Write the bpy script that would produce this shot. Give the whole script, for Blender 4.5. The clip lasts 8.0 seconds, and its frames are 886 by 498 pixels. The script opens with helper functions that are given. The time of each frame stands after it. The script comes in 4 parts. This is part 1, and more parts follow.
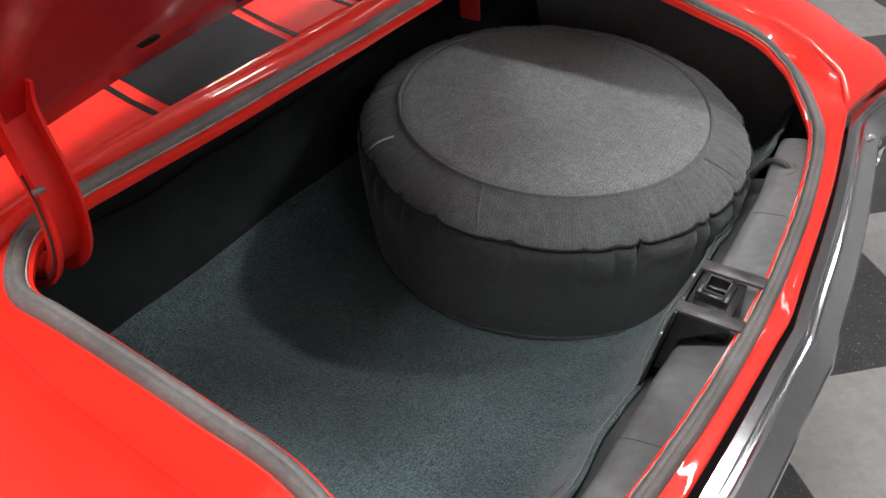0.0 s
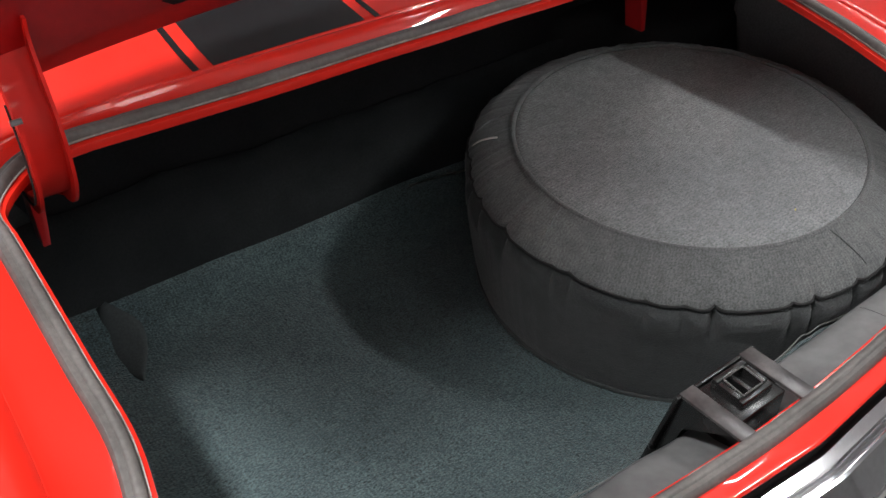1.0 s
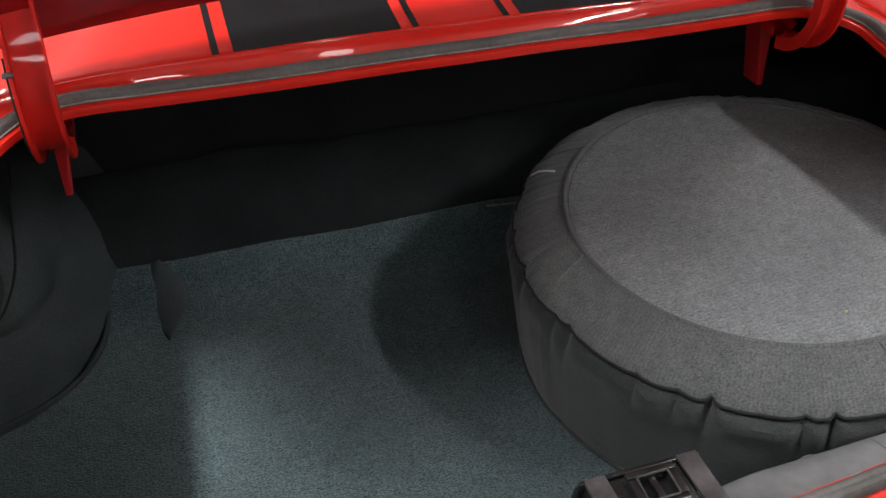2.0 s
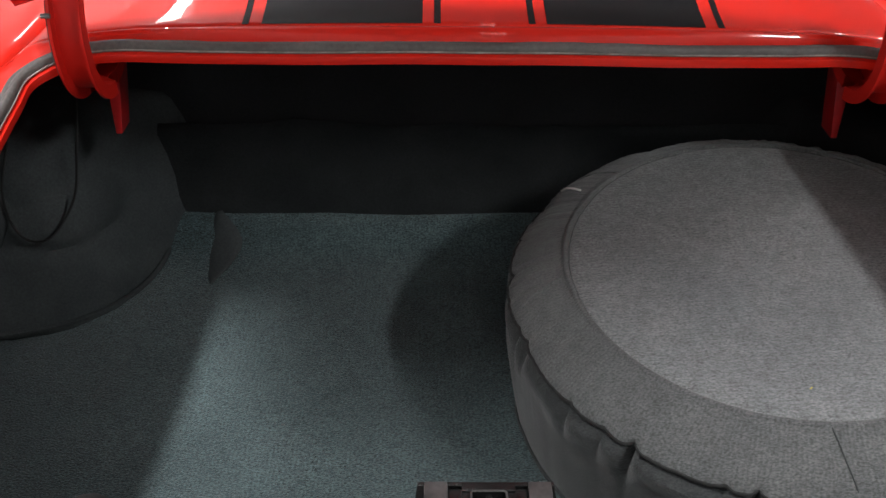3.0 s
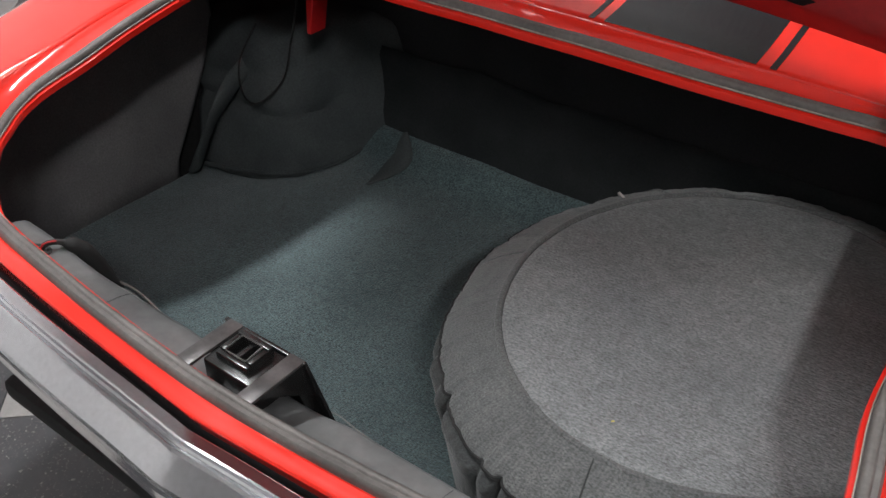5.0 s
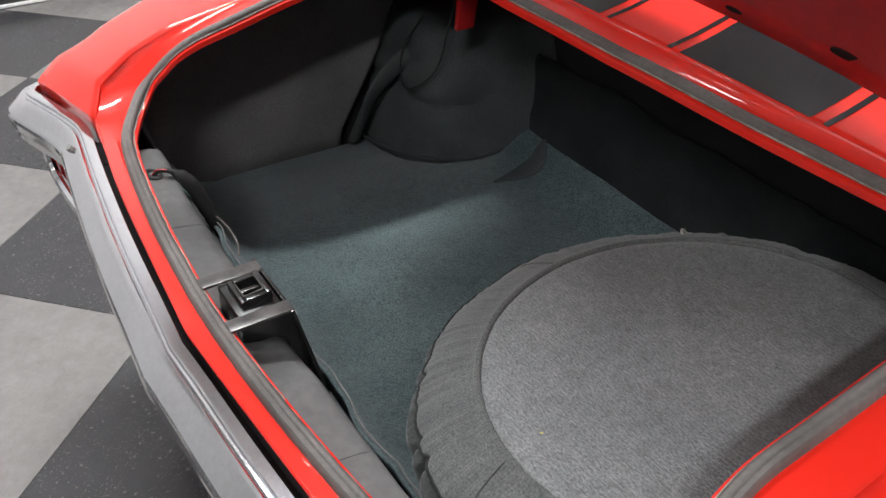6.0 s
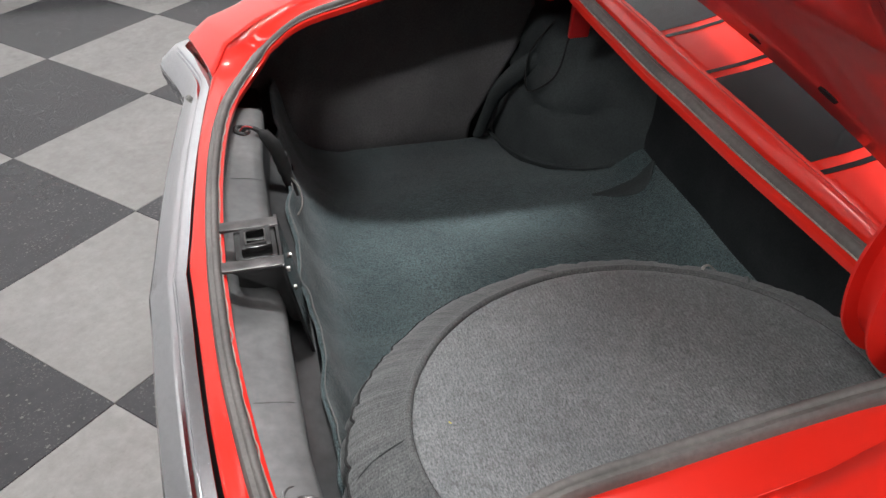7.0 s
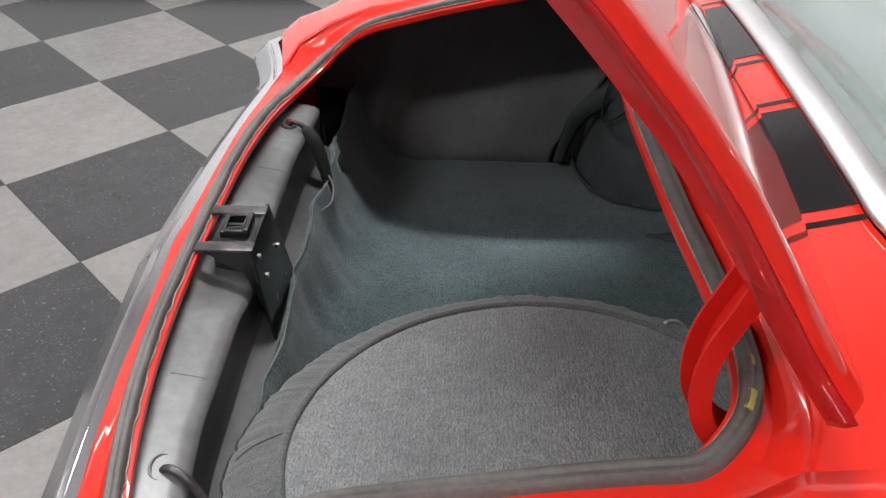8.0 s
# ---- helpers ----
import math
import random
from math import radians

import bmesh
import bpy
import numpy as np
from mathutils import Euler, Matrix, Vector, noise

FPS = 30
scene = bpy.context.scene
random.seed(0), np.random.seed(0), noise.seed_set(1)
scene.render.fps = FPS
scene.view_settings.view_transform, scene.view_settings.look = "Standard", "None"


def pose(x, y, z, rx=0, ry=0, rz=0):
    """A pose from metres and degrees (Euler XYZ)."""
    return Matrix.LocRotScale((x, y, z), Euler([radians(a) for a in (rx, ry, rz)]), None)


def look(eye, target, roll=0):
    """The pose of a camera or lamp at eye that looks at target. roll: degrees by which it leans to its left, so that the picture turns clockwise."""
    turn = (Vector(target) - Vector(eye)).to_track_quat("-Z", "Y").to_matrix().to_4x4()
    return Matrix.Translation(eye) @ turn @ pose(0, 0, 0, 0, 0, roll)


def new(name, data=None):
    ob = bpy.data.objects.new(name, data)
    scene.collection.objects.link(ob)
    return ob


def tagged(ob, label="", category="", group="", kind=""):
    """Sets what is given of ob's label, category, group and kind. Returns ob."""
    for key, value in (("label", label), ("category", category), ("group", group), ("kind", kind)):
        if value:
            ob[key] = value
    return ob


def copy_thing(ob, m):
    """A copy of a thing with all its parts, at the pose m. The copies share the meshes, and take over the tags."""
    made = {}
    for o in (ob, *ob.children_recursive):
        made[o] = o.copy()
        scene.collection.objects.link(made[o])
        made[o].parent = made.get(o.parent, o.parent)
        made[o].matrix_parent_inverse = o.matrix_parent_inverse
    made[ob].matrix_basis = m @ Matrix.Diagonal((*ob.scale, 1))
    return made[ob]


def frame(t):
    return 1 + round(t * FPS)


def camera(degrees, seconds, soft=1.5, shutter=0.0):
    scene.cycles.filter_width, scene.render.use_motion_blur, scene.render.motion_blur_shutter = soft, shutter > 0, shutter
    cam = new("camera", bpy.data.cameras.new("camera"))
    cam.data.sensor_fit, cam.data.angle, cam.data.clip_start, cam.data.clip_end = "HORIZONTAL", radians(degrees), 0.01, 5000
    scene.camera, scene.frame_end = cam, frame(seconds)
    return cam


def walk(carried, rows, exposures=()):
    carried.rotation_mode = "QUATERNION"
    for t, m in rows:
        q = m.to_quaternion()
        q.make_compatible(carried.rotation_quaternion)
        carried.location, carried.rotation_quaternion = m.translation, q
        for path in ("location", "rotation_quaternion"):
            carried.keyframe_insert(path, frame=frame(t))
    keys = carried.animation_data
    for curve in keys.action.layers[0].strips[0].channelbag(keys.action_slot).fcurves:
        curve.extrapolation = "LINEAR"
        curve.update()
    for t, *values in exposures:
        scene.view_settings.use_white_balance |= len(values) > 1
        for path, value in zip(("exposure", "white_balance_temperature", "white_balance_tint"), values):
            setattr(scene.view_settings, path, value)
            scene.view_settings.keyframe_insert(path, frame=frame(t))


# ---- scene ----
cam = camera(52.5, 8.0)
PATH = [
    (0, (-0.98, -0.076, 1.541), (0.404, 0.754, 0.36), 0.1),
    (0.5, (-0.849, -0.182, 1.532), (0.338, 0.879, 0.322), 0.0),
    (1, (-0.7, -0.267, 1.523), (0.269, 1.0, 0.317), 0.1),
    (1.5, (-0.552, -0.329, 1.515), (0.2, 1.088, 0.321), 0.1),
    (2, (-0.393, -0.378, 1.51), (0.122, 1.148, 0.324), 0.3),
    (2.2, (-0.33, -0.396, 1.508), (0.088, 1.162, 0.327), 0.4),
    (3.3, (0.018, -0.474, 1.51), (-0.093, 1.139, 0.334), 0.9),
    (3.5, (0.077, -0.48, 1.509), (-0.124, 1.126, 0.335), 0.9),
    (4, (0.254, -0.474, 1.513), (-0.176, 1.082, 0.332), 1.2),
    (4.5, (0.443, -0.452, 1.512), (-0.237, 1.018, 0.338), 1.1),
    (4.7, (0.516, -0.434, 1.515), (-0.277, 0.975, 0.338), 1.0),
    (5.8, (0.858, -0.25, 1.547), (-0.442, 0.718, 0.375), 0.6),
    (6, (0.898, -0.201, 1.545), (-0.466, 0.679, 0.376), 0.7),
    (6.5, (0.998, -0.059, 1.546), (-0.495, 0.584, 0.381), 0.4),
    (7, (1.074, 0.094, 1.547), (-0.508, 0.486, 0.388), 0.3),
    (7.5, (1.109, 0.258, 1.549), (-0.52, 0.431, 0.4), 0.2),
    (8, (1.117, 0.434, 1.547), (-0.534, 0.383, 0.419), 0.1),
]
EXPOSURES = [(0.0, 0.0), (1.0, -0.12), (2.0, -0.18), (4.5, -0.22), (6.0, -0.02), (8.0, 0.07)]
walk(cam, [(t, look(eye, target, roll)) for t, eye, target, roll in PATH], EXPOSURES)

# ---- light: a windowless showroom with bright ceiling panels ----
world = bpy.data.worlds.new("showroom_air")
world.use_nodes = True
world.node_tree.nodes["Background"].inputs[0].default_value = (0.9, 0.95, 1.0, 1)
world.node_tree.nodes["Background"].inputs[1].default_value = 0.003
scene.world = world
CEILING, LAMP_Z = 5.2, 3.85
# hanging strip lamps: centre x, y, watts down, watts up to the ceiling
# lamps far off or by the west wall, and all upward watts, are added fill
LAMPS = [(-1.50, 0.14, 150, 9), (2.6, -2.0, 116, 9), (-1.44, -6.4, 11, 7), (2.55, -7.0, 22, 6), (-2.1, 4.9, 34, 9),
         (4.5, 4.65, 22, 5), (-2.9, -3.6, 11, 9), (-2.9, 7.2, 16, 8), (2.4, 0.80, 44, 24), (6.2, 3.4, 20, 10),
         (0.5, -4.6, 0, 0), (4.4, -4.9, 0, 0), (0.6, -7.6, 0, 0), (4.6, -1.4, 0, 0), (0.3, -2.7, 0, 0)]


# ---- materials ----
def nodes_of(name):
    mat = bpy.data.materials.new(name)
    mat.use_nodes = True
    tree = mat.node_tree
    return mat, tree, tree.nodes["Principled BSDF"]


def link(tree, a, b):
    tree.links.new(a, b)


def tex(tree, kind, scale, detail=4.0, rough=0.55, coords="Object"):
    co = tree.nodes.new("ShaderNodeTexCoord")
    node = tree.nodes.new(kind)
    node.inputs["Scale"].default_value = scale
    if kind == "ShaderNodeTexNoise":
        node.inputs["Detail"].default_value = detail
        node.inputs["Roughness"].default_value = rough
    link(tree, co.outputs[coords], node.inputs["Vector"])
    return node


def ramp(tree, source, stops):
    node = tree.nodes.new("ShaderNodeValToRGB")
    node.color_ramp.elements[0].position, node.color_ramp.elements[0].color = stops[0][0], (*stops[0][1], 1)
    node.color_ramp.elements[1].position, node.color_ramp.elements[1].color = stops[-1][0], (*stops[-1][1], 1)
    for at, colour in stops[1:-1]:
        node.color_ramp.elements.new(at).color = (*colour, 1)
    link(tree, source, node.inputs[0])
    return node.outputs[0]


def mix(tree, how, fac, a, b):
    node = tree.nodes.new("ShaderNodeMix")
    node.data_type, node.blend_type = "RGBA", how
    for sock, value in ((node.inputs[0], fac), (node.inputs[6], a), (node.inputs[7], b)):
        if isinstance(value, (int, float)):
            sock.default_value = value
        elif isinstance(value, tuple):
            sock.default_value = (*value, 1)
        else:
            link(tree, value, sock)
    return node.outputs[2]


def bump(tree, shader, height, strength, distance, then=None):
    node = tree.nodes.new("ShaderNodeBump")
    node.inputs["Strength"].default_value, node.inputs["Distance"].default_value = strength, distance
    link(tree, height, node.inputs["Height"])
    if then is not None:
        link(tree, then.outputs[0], node.inputs["Normal"])
    link(tree, node.outputs[0], shader.inputs["Normal"])
    return node


def two_scale(name, dark, light, coarse, fine, rough=(0.4, 0.6), metal=0.0, relief=0.0, depth=0.001, coat=0.0, spec=0.5, grain_by=0.17):
    """A surface whose colour wanders at two scales, with a fine relief."""
    mat, tree, bsdf = nodes_of(name)
    big, small = tex(tree, "ShaderNodeTexNoise", coarse, 3), tex(tree, "ShaderNodeTexNoise", fine, 5)
    col = ramp(tree, big.outputs[0], [(0.3, dark), (0.7, light)])
    grain = ramp(tree, small.outputs[0], [(0.3, (1 - grain_by,) * 3), (0.7, (1 + grain_by,) * 3)])
    link(tree, mix(tree, "MULTIPLY", 1.0, col, grain), bsdf.inputs["Base Color"])
    r = tree.nodes.new("ShaderNodeMapRange")
    r.inputs[3].default_value, r.inputs[4].default_value = rough
    link(tree, big.outputs[0], r.inputs[0])
    link(tree, r.outputs[0], bsdf.inputs["Roughness"])
    bsdf.inputs["Metallic"].default_value = metal
    bsdf.inputs["Coat Weight"].default_value = coat
    bsdf.inputs["Coat Roughness"].default_value = 0.03
    bsdf.inputs["Specular IOR Level"].default_value = spec
    if relief:
        bump(tree, bsdf, small.outputs[0], relief, depth)
    return mat


def paint(name, a, b, rough=0.4, spec=0.1, coat=1.0):
    """Glossy car enamel under clear coat, with faint orange peel."""
    mat, tree, bsdf = nodes_of(name)
    big = tex(tree, "ShaderNodeTexNoise", 5, 4)
    link(tree, ramp(tree, big.outputs[0], [(0.3, a), (0.7, b)]), bsdf.inputs["Base Color"])
    bsdf.inputs["Roughness"].default_value = rough
    bsdf.inputs["Coat Weight"].default_value = coat
    dust = tree.nodes.new("ShaderNodeMapRange")
    dust.inputs[1].default_value, dust.inputs[2].default_value, dust.inputs[3].default_value, dust.inputs[4].default_value = 0.45, 0.75, 0.025, 0.09
    link(tree, tex(tree, "ShaderNodeTexNoise", 26, 6, 0.7).outputs[0], dust.inputs[0])
    link(tree, dust.outputs[0], bsdf.inputs["Coat Roughness"])
    bsdf.inputs["Specular IOR Level"].default_value = spec
    peel = tex(tree, "ShaderNodeTexNoise", 160, 2)
    node = tree.nodes.new("ShaderNodeBump")
    node.inputs["Strength"].default_value, node.inputs["Distance"].default_value = 0.008, 0.001
    link(tree, peel.outputs[0], node.inputs["Height"])
    link(tree, node.outputs[0], bsdf.inputs["Coat Normal"])
    return mat


def ribs(tree, weave, period, about=(0.0, 0.0)):
    """Woven ribs as a wave from 0 to 1, straight along x, lengthwise along y or fanning out from a centre, bent and broken by noise."""
    co, place = tree.nodes.new("ShaderNodeTexCoord"), tree.nodes.new("ShaderNodeMapping")
    place.inputs["Location"].default_value = (-about[0], -about[1], 0)
    link(tree, co.outputs["Object"], place.inputs["Vector"])
    if weave in ("straight", "lengthwise"):
        axis = tree.nodes.new("ShaderNodeSeparateXYZ")
        link(tree, place.outputs[0], axis.inputs[0])
        run, times = axis.outputs["Y" if weave == "straight" else "X"], 2 * math.pi / period
    else:
        fan = tree.nodes.new("ShaderNodeTexGradient")
        fan.gradient_type = "RADIAL"
        link(tree, place.outputs[0], fan.inputs[0])
        run, times = fan.outputs["Fac"], 2 * math.pi * round(2 * math.pi * 0.32 / period)
    bend = tex(tree, "ShaderNodeTexNoise", 34, 3, 0.6)
    add, wave, unit = (tree.nodes.new("ShaderNodeMath") for _ in range(3))
    add.operation, add.inputs[1].default_value = "MULTIPLY_ADD", times
    link(tree, run, add.inputs[0])
    far = tree.nodes.new("ShaderNodeMath")
    far.operation, far.inputs[1].default_value = "MULTIPLY", 14.0
    link(tree, bend.outputs[0], far.inputs[0])
    link(tree, far.outputs[0], add.inputs[2])
    wave.operation = "SINE"
    link(tree, add.outputs[0], wave.inputs[0])
    unit.operation, unit.inputs[1].default_value, unit.inputs[2].default_value = "MULTIPLY_ADD", 0.5, 0.5
    link(tree, wave.outputs[0], unit.inputs[0])
    return unit.outputs[0]


def cloth(name, dark, light, rib=520.0, flecks=0.35, rough=0.85, relief=0.55, spec=0.12, mottle=0.15, weave="", period=0.006, about=(0.0, 0.0)):
    """Looped trunk carpet: small ribs broken up by noise, faded in patches."""
    mat, tree, bsdf = nodes_of(name)
    big = tex(tree, "ShaderNodeTexNoise", 3.5, 5, 0.6)
    mid = tex(tree, "ShaderNodeTexNoise", 60, 4, 0.6)
    co = tree.nodes.new("ShaderNodeTexCoord")
    scale = tree.nodes.new("ShaderNodeMapping")
    scale.inputs["Scale"].default_value = (0.45, 1.0, 1.0)
    link(tree, co.outputs["Object"], scale.inputs["Vector"])
    fine = tex(tree, "ShaderNodeTexNoise", 520, 3, 0.7)
    link(tree, scale.outputs[0], fine.inputs["Vector"])
    loops = tree.nodes.new("ShaderNodeTexVoronoi")
    loops.inputs["Scale"].default_value = rib
    link(tree, scale.outputs[0], loops.inputs["Vector"])
    col = ramp(tree, big.outputs[0], [(0.32, dark), (0.68, light)])
    speck = ramp(tree, fine.outputs[0], [(0.35, (1 - flecks,) * 3), (0.62, (1 + flecks,) * 3)])
    col = mix(tree, "MULTIPLY", 1.0, col, speck)
    patch = ramp(tree, mid.outputs[0], [(0.3, (1 - mottle,) * 3), (0.7, (1 + mottle, 1 + mottle * .95, 1 + mottle * .9))])
    col = mix(tree, "MULTIPLY", 1.0, col, patch)
    if weave:
        line = ribs(tree, weave, period, about)
        col = mix(tree, "MULTIPLY", 1.0, col, ramp(tree, line, [(0.1, (0.93,) * 3), (0.9, (1.07,) * 3)]))
    link(tree, col, bsdf.inputs["Base Color"])
    bsdf.inputs["Roughness"].default_value = rough
    bsdf.inputs["Specular IOR Level"].default_value = spec
    bsdf.inputs["Sheen Weight"].default_value = 0.2
    bsdf.inputs["Sheen Roughness"].default_value = 0.5
    first = tree.nodes.new("ShaderNodeBump")
    first.inputs["Strength"].default_value, first.inputs["Distance"].default_value = relief * 0.6, 0.0012
    link(tree, fine.outputs[0], first.inputs["Height"])
    last = bump(tree, bsdf, loops.outputs["Distance"], relief, 0.0015, first)
    if weave:
        bump(tree, bsdf, line, 0.22, 0.001, last)
    return mat


def vinyl_tile(name, base, fleck, amount):
    """Composition floor tile: mottled, with short streaky flecks and a worn polish; each tile a little apart."""
    mat, tree, bsdf = nodes_of(name)
    info = tree.nodes.new("ShaderNodeObjectInfo")
    co = tree.nodes.new("ShaderNodeTexCoord")
    shift = tree.nodes.new("ShaderNodeVectorMath")
    shift.operation = "ADD"
    link(tree, co.outputs["Object"], shift.inputs[0])
    grow = tree.nodes.new("ShaderNodeVectorMath")
    grow.operation = "SCALE"
    link(tree, info.outputs["Location"], grow.inputs[0])
    grow.inputs["Scale"].default_value = 3.7
    link(tree, grow.outputs[0], shift.inputs[1])

    def noise_at(scale, detail, rough=0.6):
        node = tree.nodes.new("ShaderNodeTexNoise")
        node.inputs["Scale"].default_value, node.inputs["Detail"].default_value, node.inputs["Roughness"].default_value = scale, detail, rough
        link(tree, shift.outputs[0], node.inputs["Vector"])
        return node

    big, small, fleckn = noise_at(4, 4), noise_at(40, 5), noise_at(78, 2, 0.4)
    col = ramp(tree, big.outputs[0], [(0.3, tuple(c * 0.92 for c in base)), (0.7, tuple(c * 1.08 for c in base))])
    col = mix(tree, "MULTIPLY", 1.0, col, ramp(tree, small.outputs[0], [(0.3, (0.94,) * 3), (0.7, (1.06,) * 3)]))
    mask = ramp(tree, fleckn.outputs[0], [(0.66, (0, 0, 0)), (0.72, (amount,) * 3)])
    col = mix(tree, "MIX", mask, col, fleck)
    # finer chips, thick in some patches and thin in others, and soft scuffs
    where = ramp(tree, noise_at(9, 3).outputs[0], [(0.38, (0, 0, 0)), (0.62, (1, 1, 1))])
    chips = ramp(tree, noise_at(150, 2, 0.5).outputs[0], [(0.58, (0, 0, 0)), (0.68, (amount * 0.8,) * 3)])
    col = mix(tree, "MIX", mix(tree, "MULTIPLY", 1.0, where, chips), col, fleck)
    col = mix(tree, "MULTIPLY", 1.0, col, ramp(tree, noise_at(17, 6, 0.75).outputs[0], [(0.32, (0.86, 0.85, 0.84)), (0.62, (1.05, 1.05, 1.05))]))
    tone = tree.nodes.new("ShaderNodeMapRange")
    tone.inputs[3].default_value, tone.inputs[4].default_value = 0.93, 1.07
    link(tree, info.outputs["Random"], tone.inputs[0])
    link(tree, mix(tree, "MULTIPLY", 1.0, col, tone.outputs[0]), bsdf.inputs["Base Color"])
    r = tree.nodes.new("ShaderNodeMapRange")
    r.inputs[3].default_value, r.inputs[4].default_value = 0.19, 0.30
    link(tree, small.outputs[0], r.inputs[0])
    link(tree, r.outputs[0], bsdf.inputs["Roughness"])
    bump(tree, bsdf, small.outputs[0], 0.04, 0.001)
    return mat


RED = paint("red_enamel", (0.69, 0.019, 0.010), (0.73, 0.022, 0.012))
HINGE_RED = paint("red_satin_hinge", (0.60, 0.015, 0.010), (0.66, 0.018, 0.011), 0.5, 0.2, 0.25)
BLACK_PAINT = paint("black_enamel", (0.008, 0.008, 0.009), (0.012, 0.012, 0.013), 0.2, 0.0)
# the body's red, darkened for the shade under the lid and rail
RED_SHADED = two_scale("red_enamel_shaded", (0.34, 0.008, 0.010), (0.43, 0.012, 0.013), 6, 90, (0.2, 0.4), relief=0.05, coat=0.9, grain_by=0.08)
SHELF_GREY = two_scale("parcel_shelf_grey", (0.25, 0.265, 0.265), (0.31, 0.325, 0.325), 4, 120, (0.6, 0.8), relief=0.15)
REFLECTION_PALE = two_scale("reflection_panel_pale", (0.46, 0.50, 0.48), (0.54, 0.58, 0.56), 4, 120, (0.5, 0.7), relief=0.1)
CHROME = two_scale("chrome", (0.64, 0.64, 0.66), (0.70, 0.70, 0.72), 7, 140, (0.07, 0.13), metal=1.0, relief=0.008, grain_by=0.06)
SATIN = two_scale("brushed_moulding", (0.62, 0.62, 0.62), (0.68, 0.68, 0.68), 8, 200, (0.3, 0.4), metal=1.0, relief=0.01, grain_by=0.05)
RUBBER = two_scale("aged_rubber", (0.066, 0.060, 0.056), (0.140, 0.128, 0.120), 9, 160, (0.5, 0.7), relief=0.25, depth=0.0008)
STEEL = two_scale("grey_primer", (0.078, 0.080, 0.080), (0.160, 0.162, 0.161), 7, 60, (0.24, 0.42), relief=0.08)
BLACK_STEEL = two_scale("black_latch_steel", (0.006, 0.006, 0.006), (0.016, 0.0155, 0.0155), 30, 260, (0.14, 0.34), metal=0.0, relief=0.2, depth=0.0006)
LATCH_GREY = two_scale("worn_latch_steel", (0.030, 0.028, 0.028), (0.105, 0.097, 0.096), 26, 240, (0.22, 0.42), metal=0.3, relief=0.2, depth=0.0006)
BOLT = two_scale("zinc_bolt", (0.35, 0.34, 0.32), (0.55, 0.54, 0.5), 60, 300, (0.25, 0.4), metal=1.0)
ADHESIVE = two_scale("old_adhesive", (0.20, 0.165, 0.14), (0.42, 0.37, 0.33), 40, 300, (0.6, 0.8), relief=0.3)
FACE_SHADED = two_scale("shaded_shelf_face", (0.028, 0.029, 0.030), (0.062, 0.063, 0.064), 12, 70, (0.28, 0.48), relief=0.12)
SEAT_BOARD = two_scale("seat_back_felt", (0.014, 0.0145, 0.0155), (0.023, 0.0235, 0.025), 5, 220, (0.75, 0.9), relief=0.3, spec=0.14)
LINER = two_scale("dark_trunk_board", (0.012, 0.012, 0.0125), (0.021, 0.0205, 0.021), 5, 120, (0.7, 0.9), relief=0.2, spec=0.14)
SIDE = two_scale("side_felt", (0.106, 0.103, 0.106), (0.158, 0.152, 0.153), 6, 260, (0.75, 0.9), relief=0.35, spec=0.1)
DARK_PRIMER = two_scale("dark_primer", (0.035, 0.037, 0.038), (0.075, 0.076, 0.076), 9, 80, (0.5, 0.7), relief=0.15, spec=0.25)
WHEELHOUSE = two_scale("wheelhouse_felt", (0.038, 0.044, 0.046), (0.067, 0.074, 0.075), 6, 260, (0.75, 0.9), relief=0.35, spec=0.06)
RISER = two_scale("riser_felt_black", (0.015, 0.017, 0.018), (0.026, 0.0285, 0.0295), 8, 260, (0.8, 0.9), relief=0.35, spec=0.08)
CARPET = cloth("green_black_carpet", (0.039, 0.060, 0.064), (0.071, 0.103, 0.107), flecks=0.75, rough=0.7, relief=1.0, spec=0.2, mottle=0.14, weave="lengthwise", period=.0058)
CX, CY = .3965, .512  # the spare wheel's axle
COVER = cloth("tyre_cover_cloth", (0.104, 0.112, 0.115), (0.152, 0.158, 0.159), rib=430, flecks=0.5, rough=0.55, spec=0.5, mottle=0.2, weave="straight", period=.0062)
# same cloth as the top, darkened for the shaded shoulder
COVER_SHADED = cloth("tyre_cover_cloth_shaded", (0.066, 0.070, 0.071), (0.102, 0.106, 0.105), rib=430, flecks=0.4, rough=0.75, relief=0.4, spec=0.25, weave="fan", period=.0052, about=(CX, CY))
# the same cloth once more; the side panel's shadow is in its colour
COVER_DEEP_SHADED = cloth("tyre_cover_cloth_deep_shaded", (0.029, 0.032, 0.033), (0.049, 0.052, 0.052), rib=430, flecks=0.3, rough=0.8, relief=0.4)
PIPING = two_scale("cover_piping", (0.11, 0.115, 0.113), (0.18, 0.18, 0.172), 18, 260, (0.7, 0.85), relief=0.3)
THREAD = two_scale("black_thread", (0.006, 0.006, 0.006), (0.014, 0.014, 0.014), 30, 300, (0.8, 0.9))
WHITE_BIT = two_scale("white_tag", (0.5, 0.47, 0.44), (0.7, 0.67, 0.63), 40, 200, (0.6, 0.8))
YELLOW = two_scale("yellow_crayon", (0.34, 0.29, 0.06), (0.5, 0.43, 0.10), 60, 200, (0.6, 0.8))
TYRE = two_scale("tyre_rubber", (0.015, 0.015, 0.015), (0.03, 0.03, 0.03), 6, 90, (0.7, 0.9), relief=0.2)
DARK_TILE = vinyl_tile("charcoal_floor_tile", (0.039, 0.039, 0.042), (0.24, 0.23, 0.22), 0.40)
LIGHT_TILE = vinyl_tile("pale_grey_floor_tile", (0.222, 0.215, 0.207), (0.15, 0.14, 0.13), 0.22)
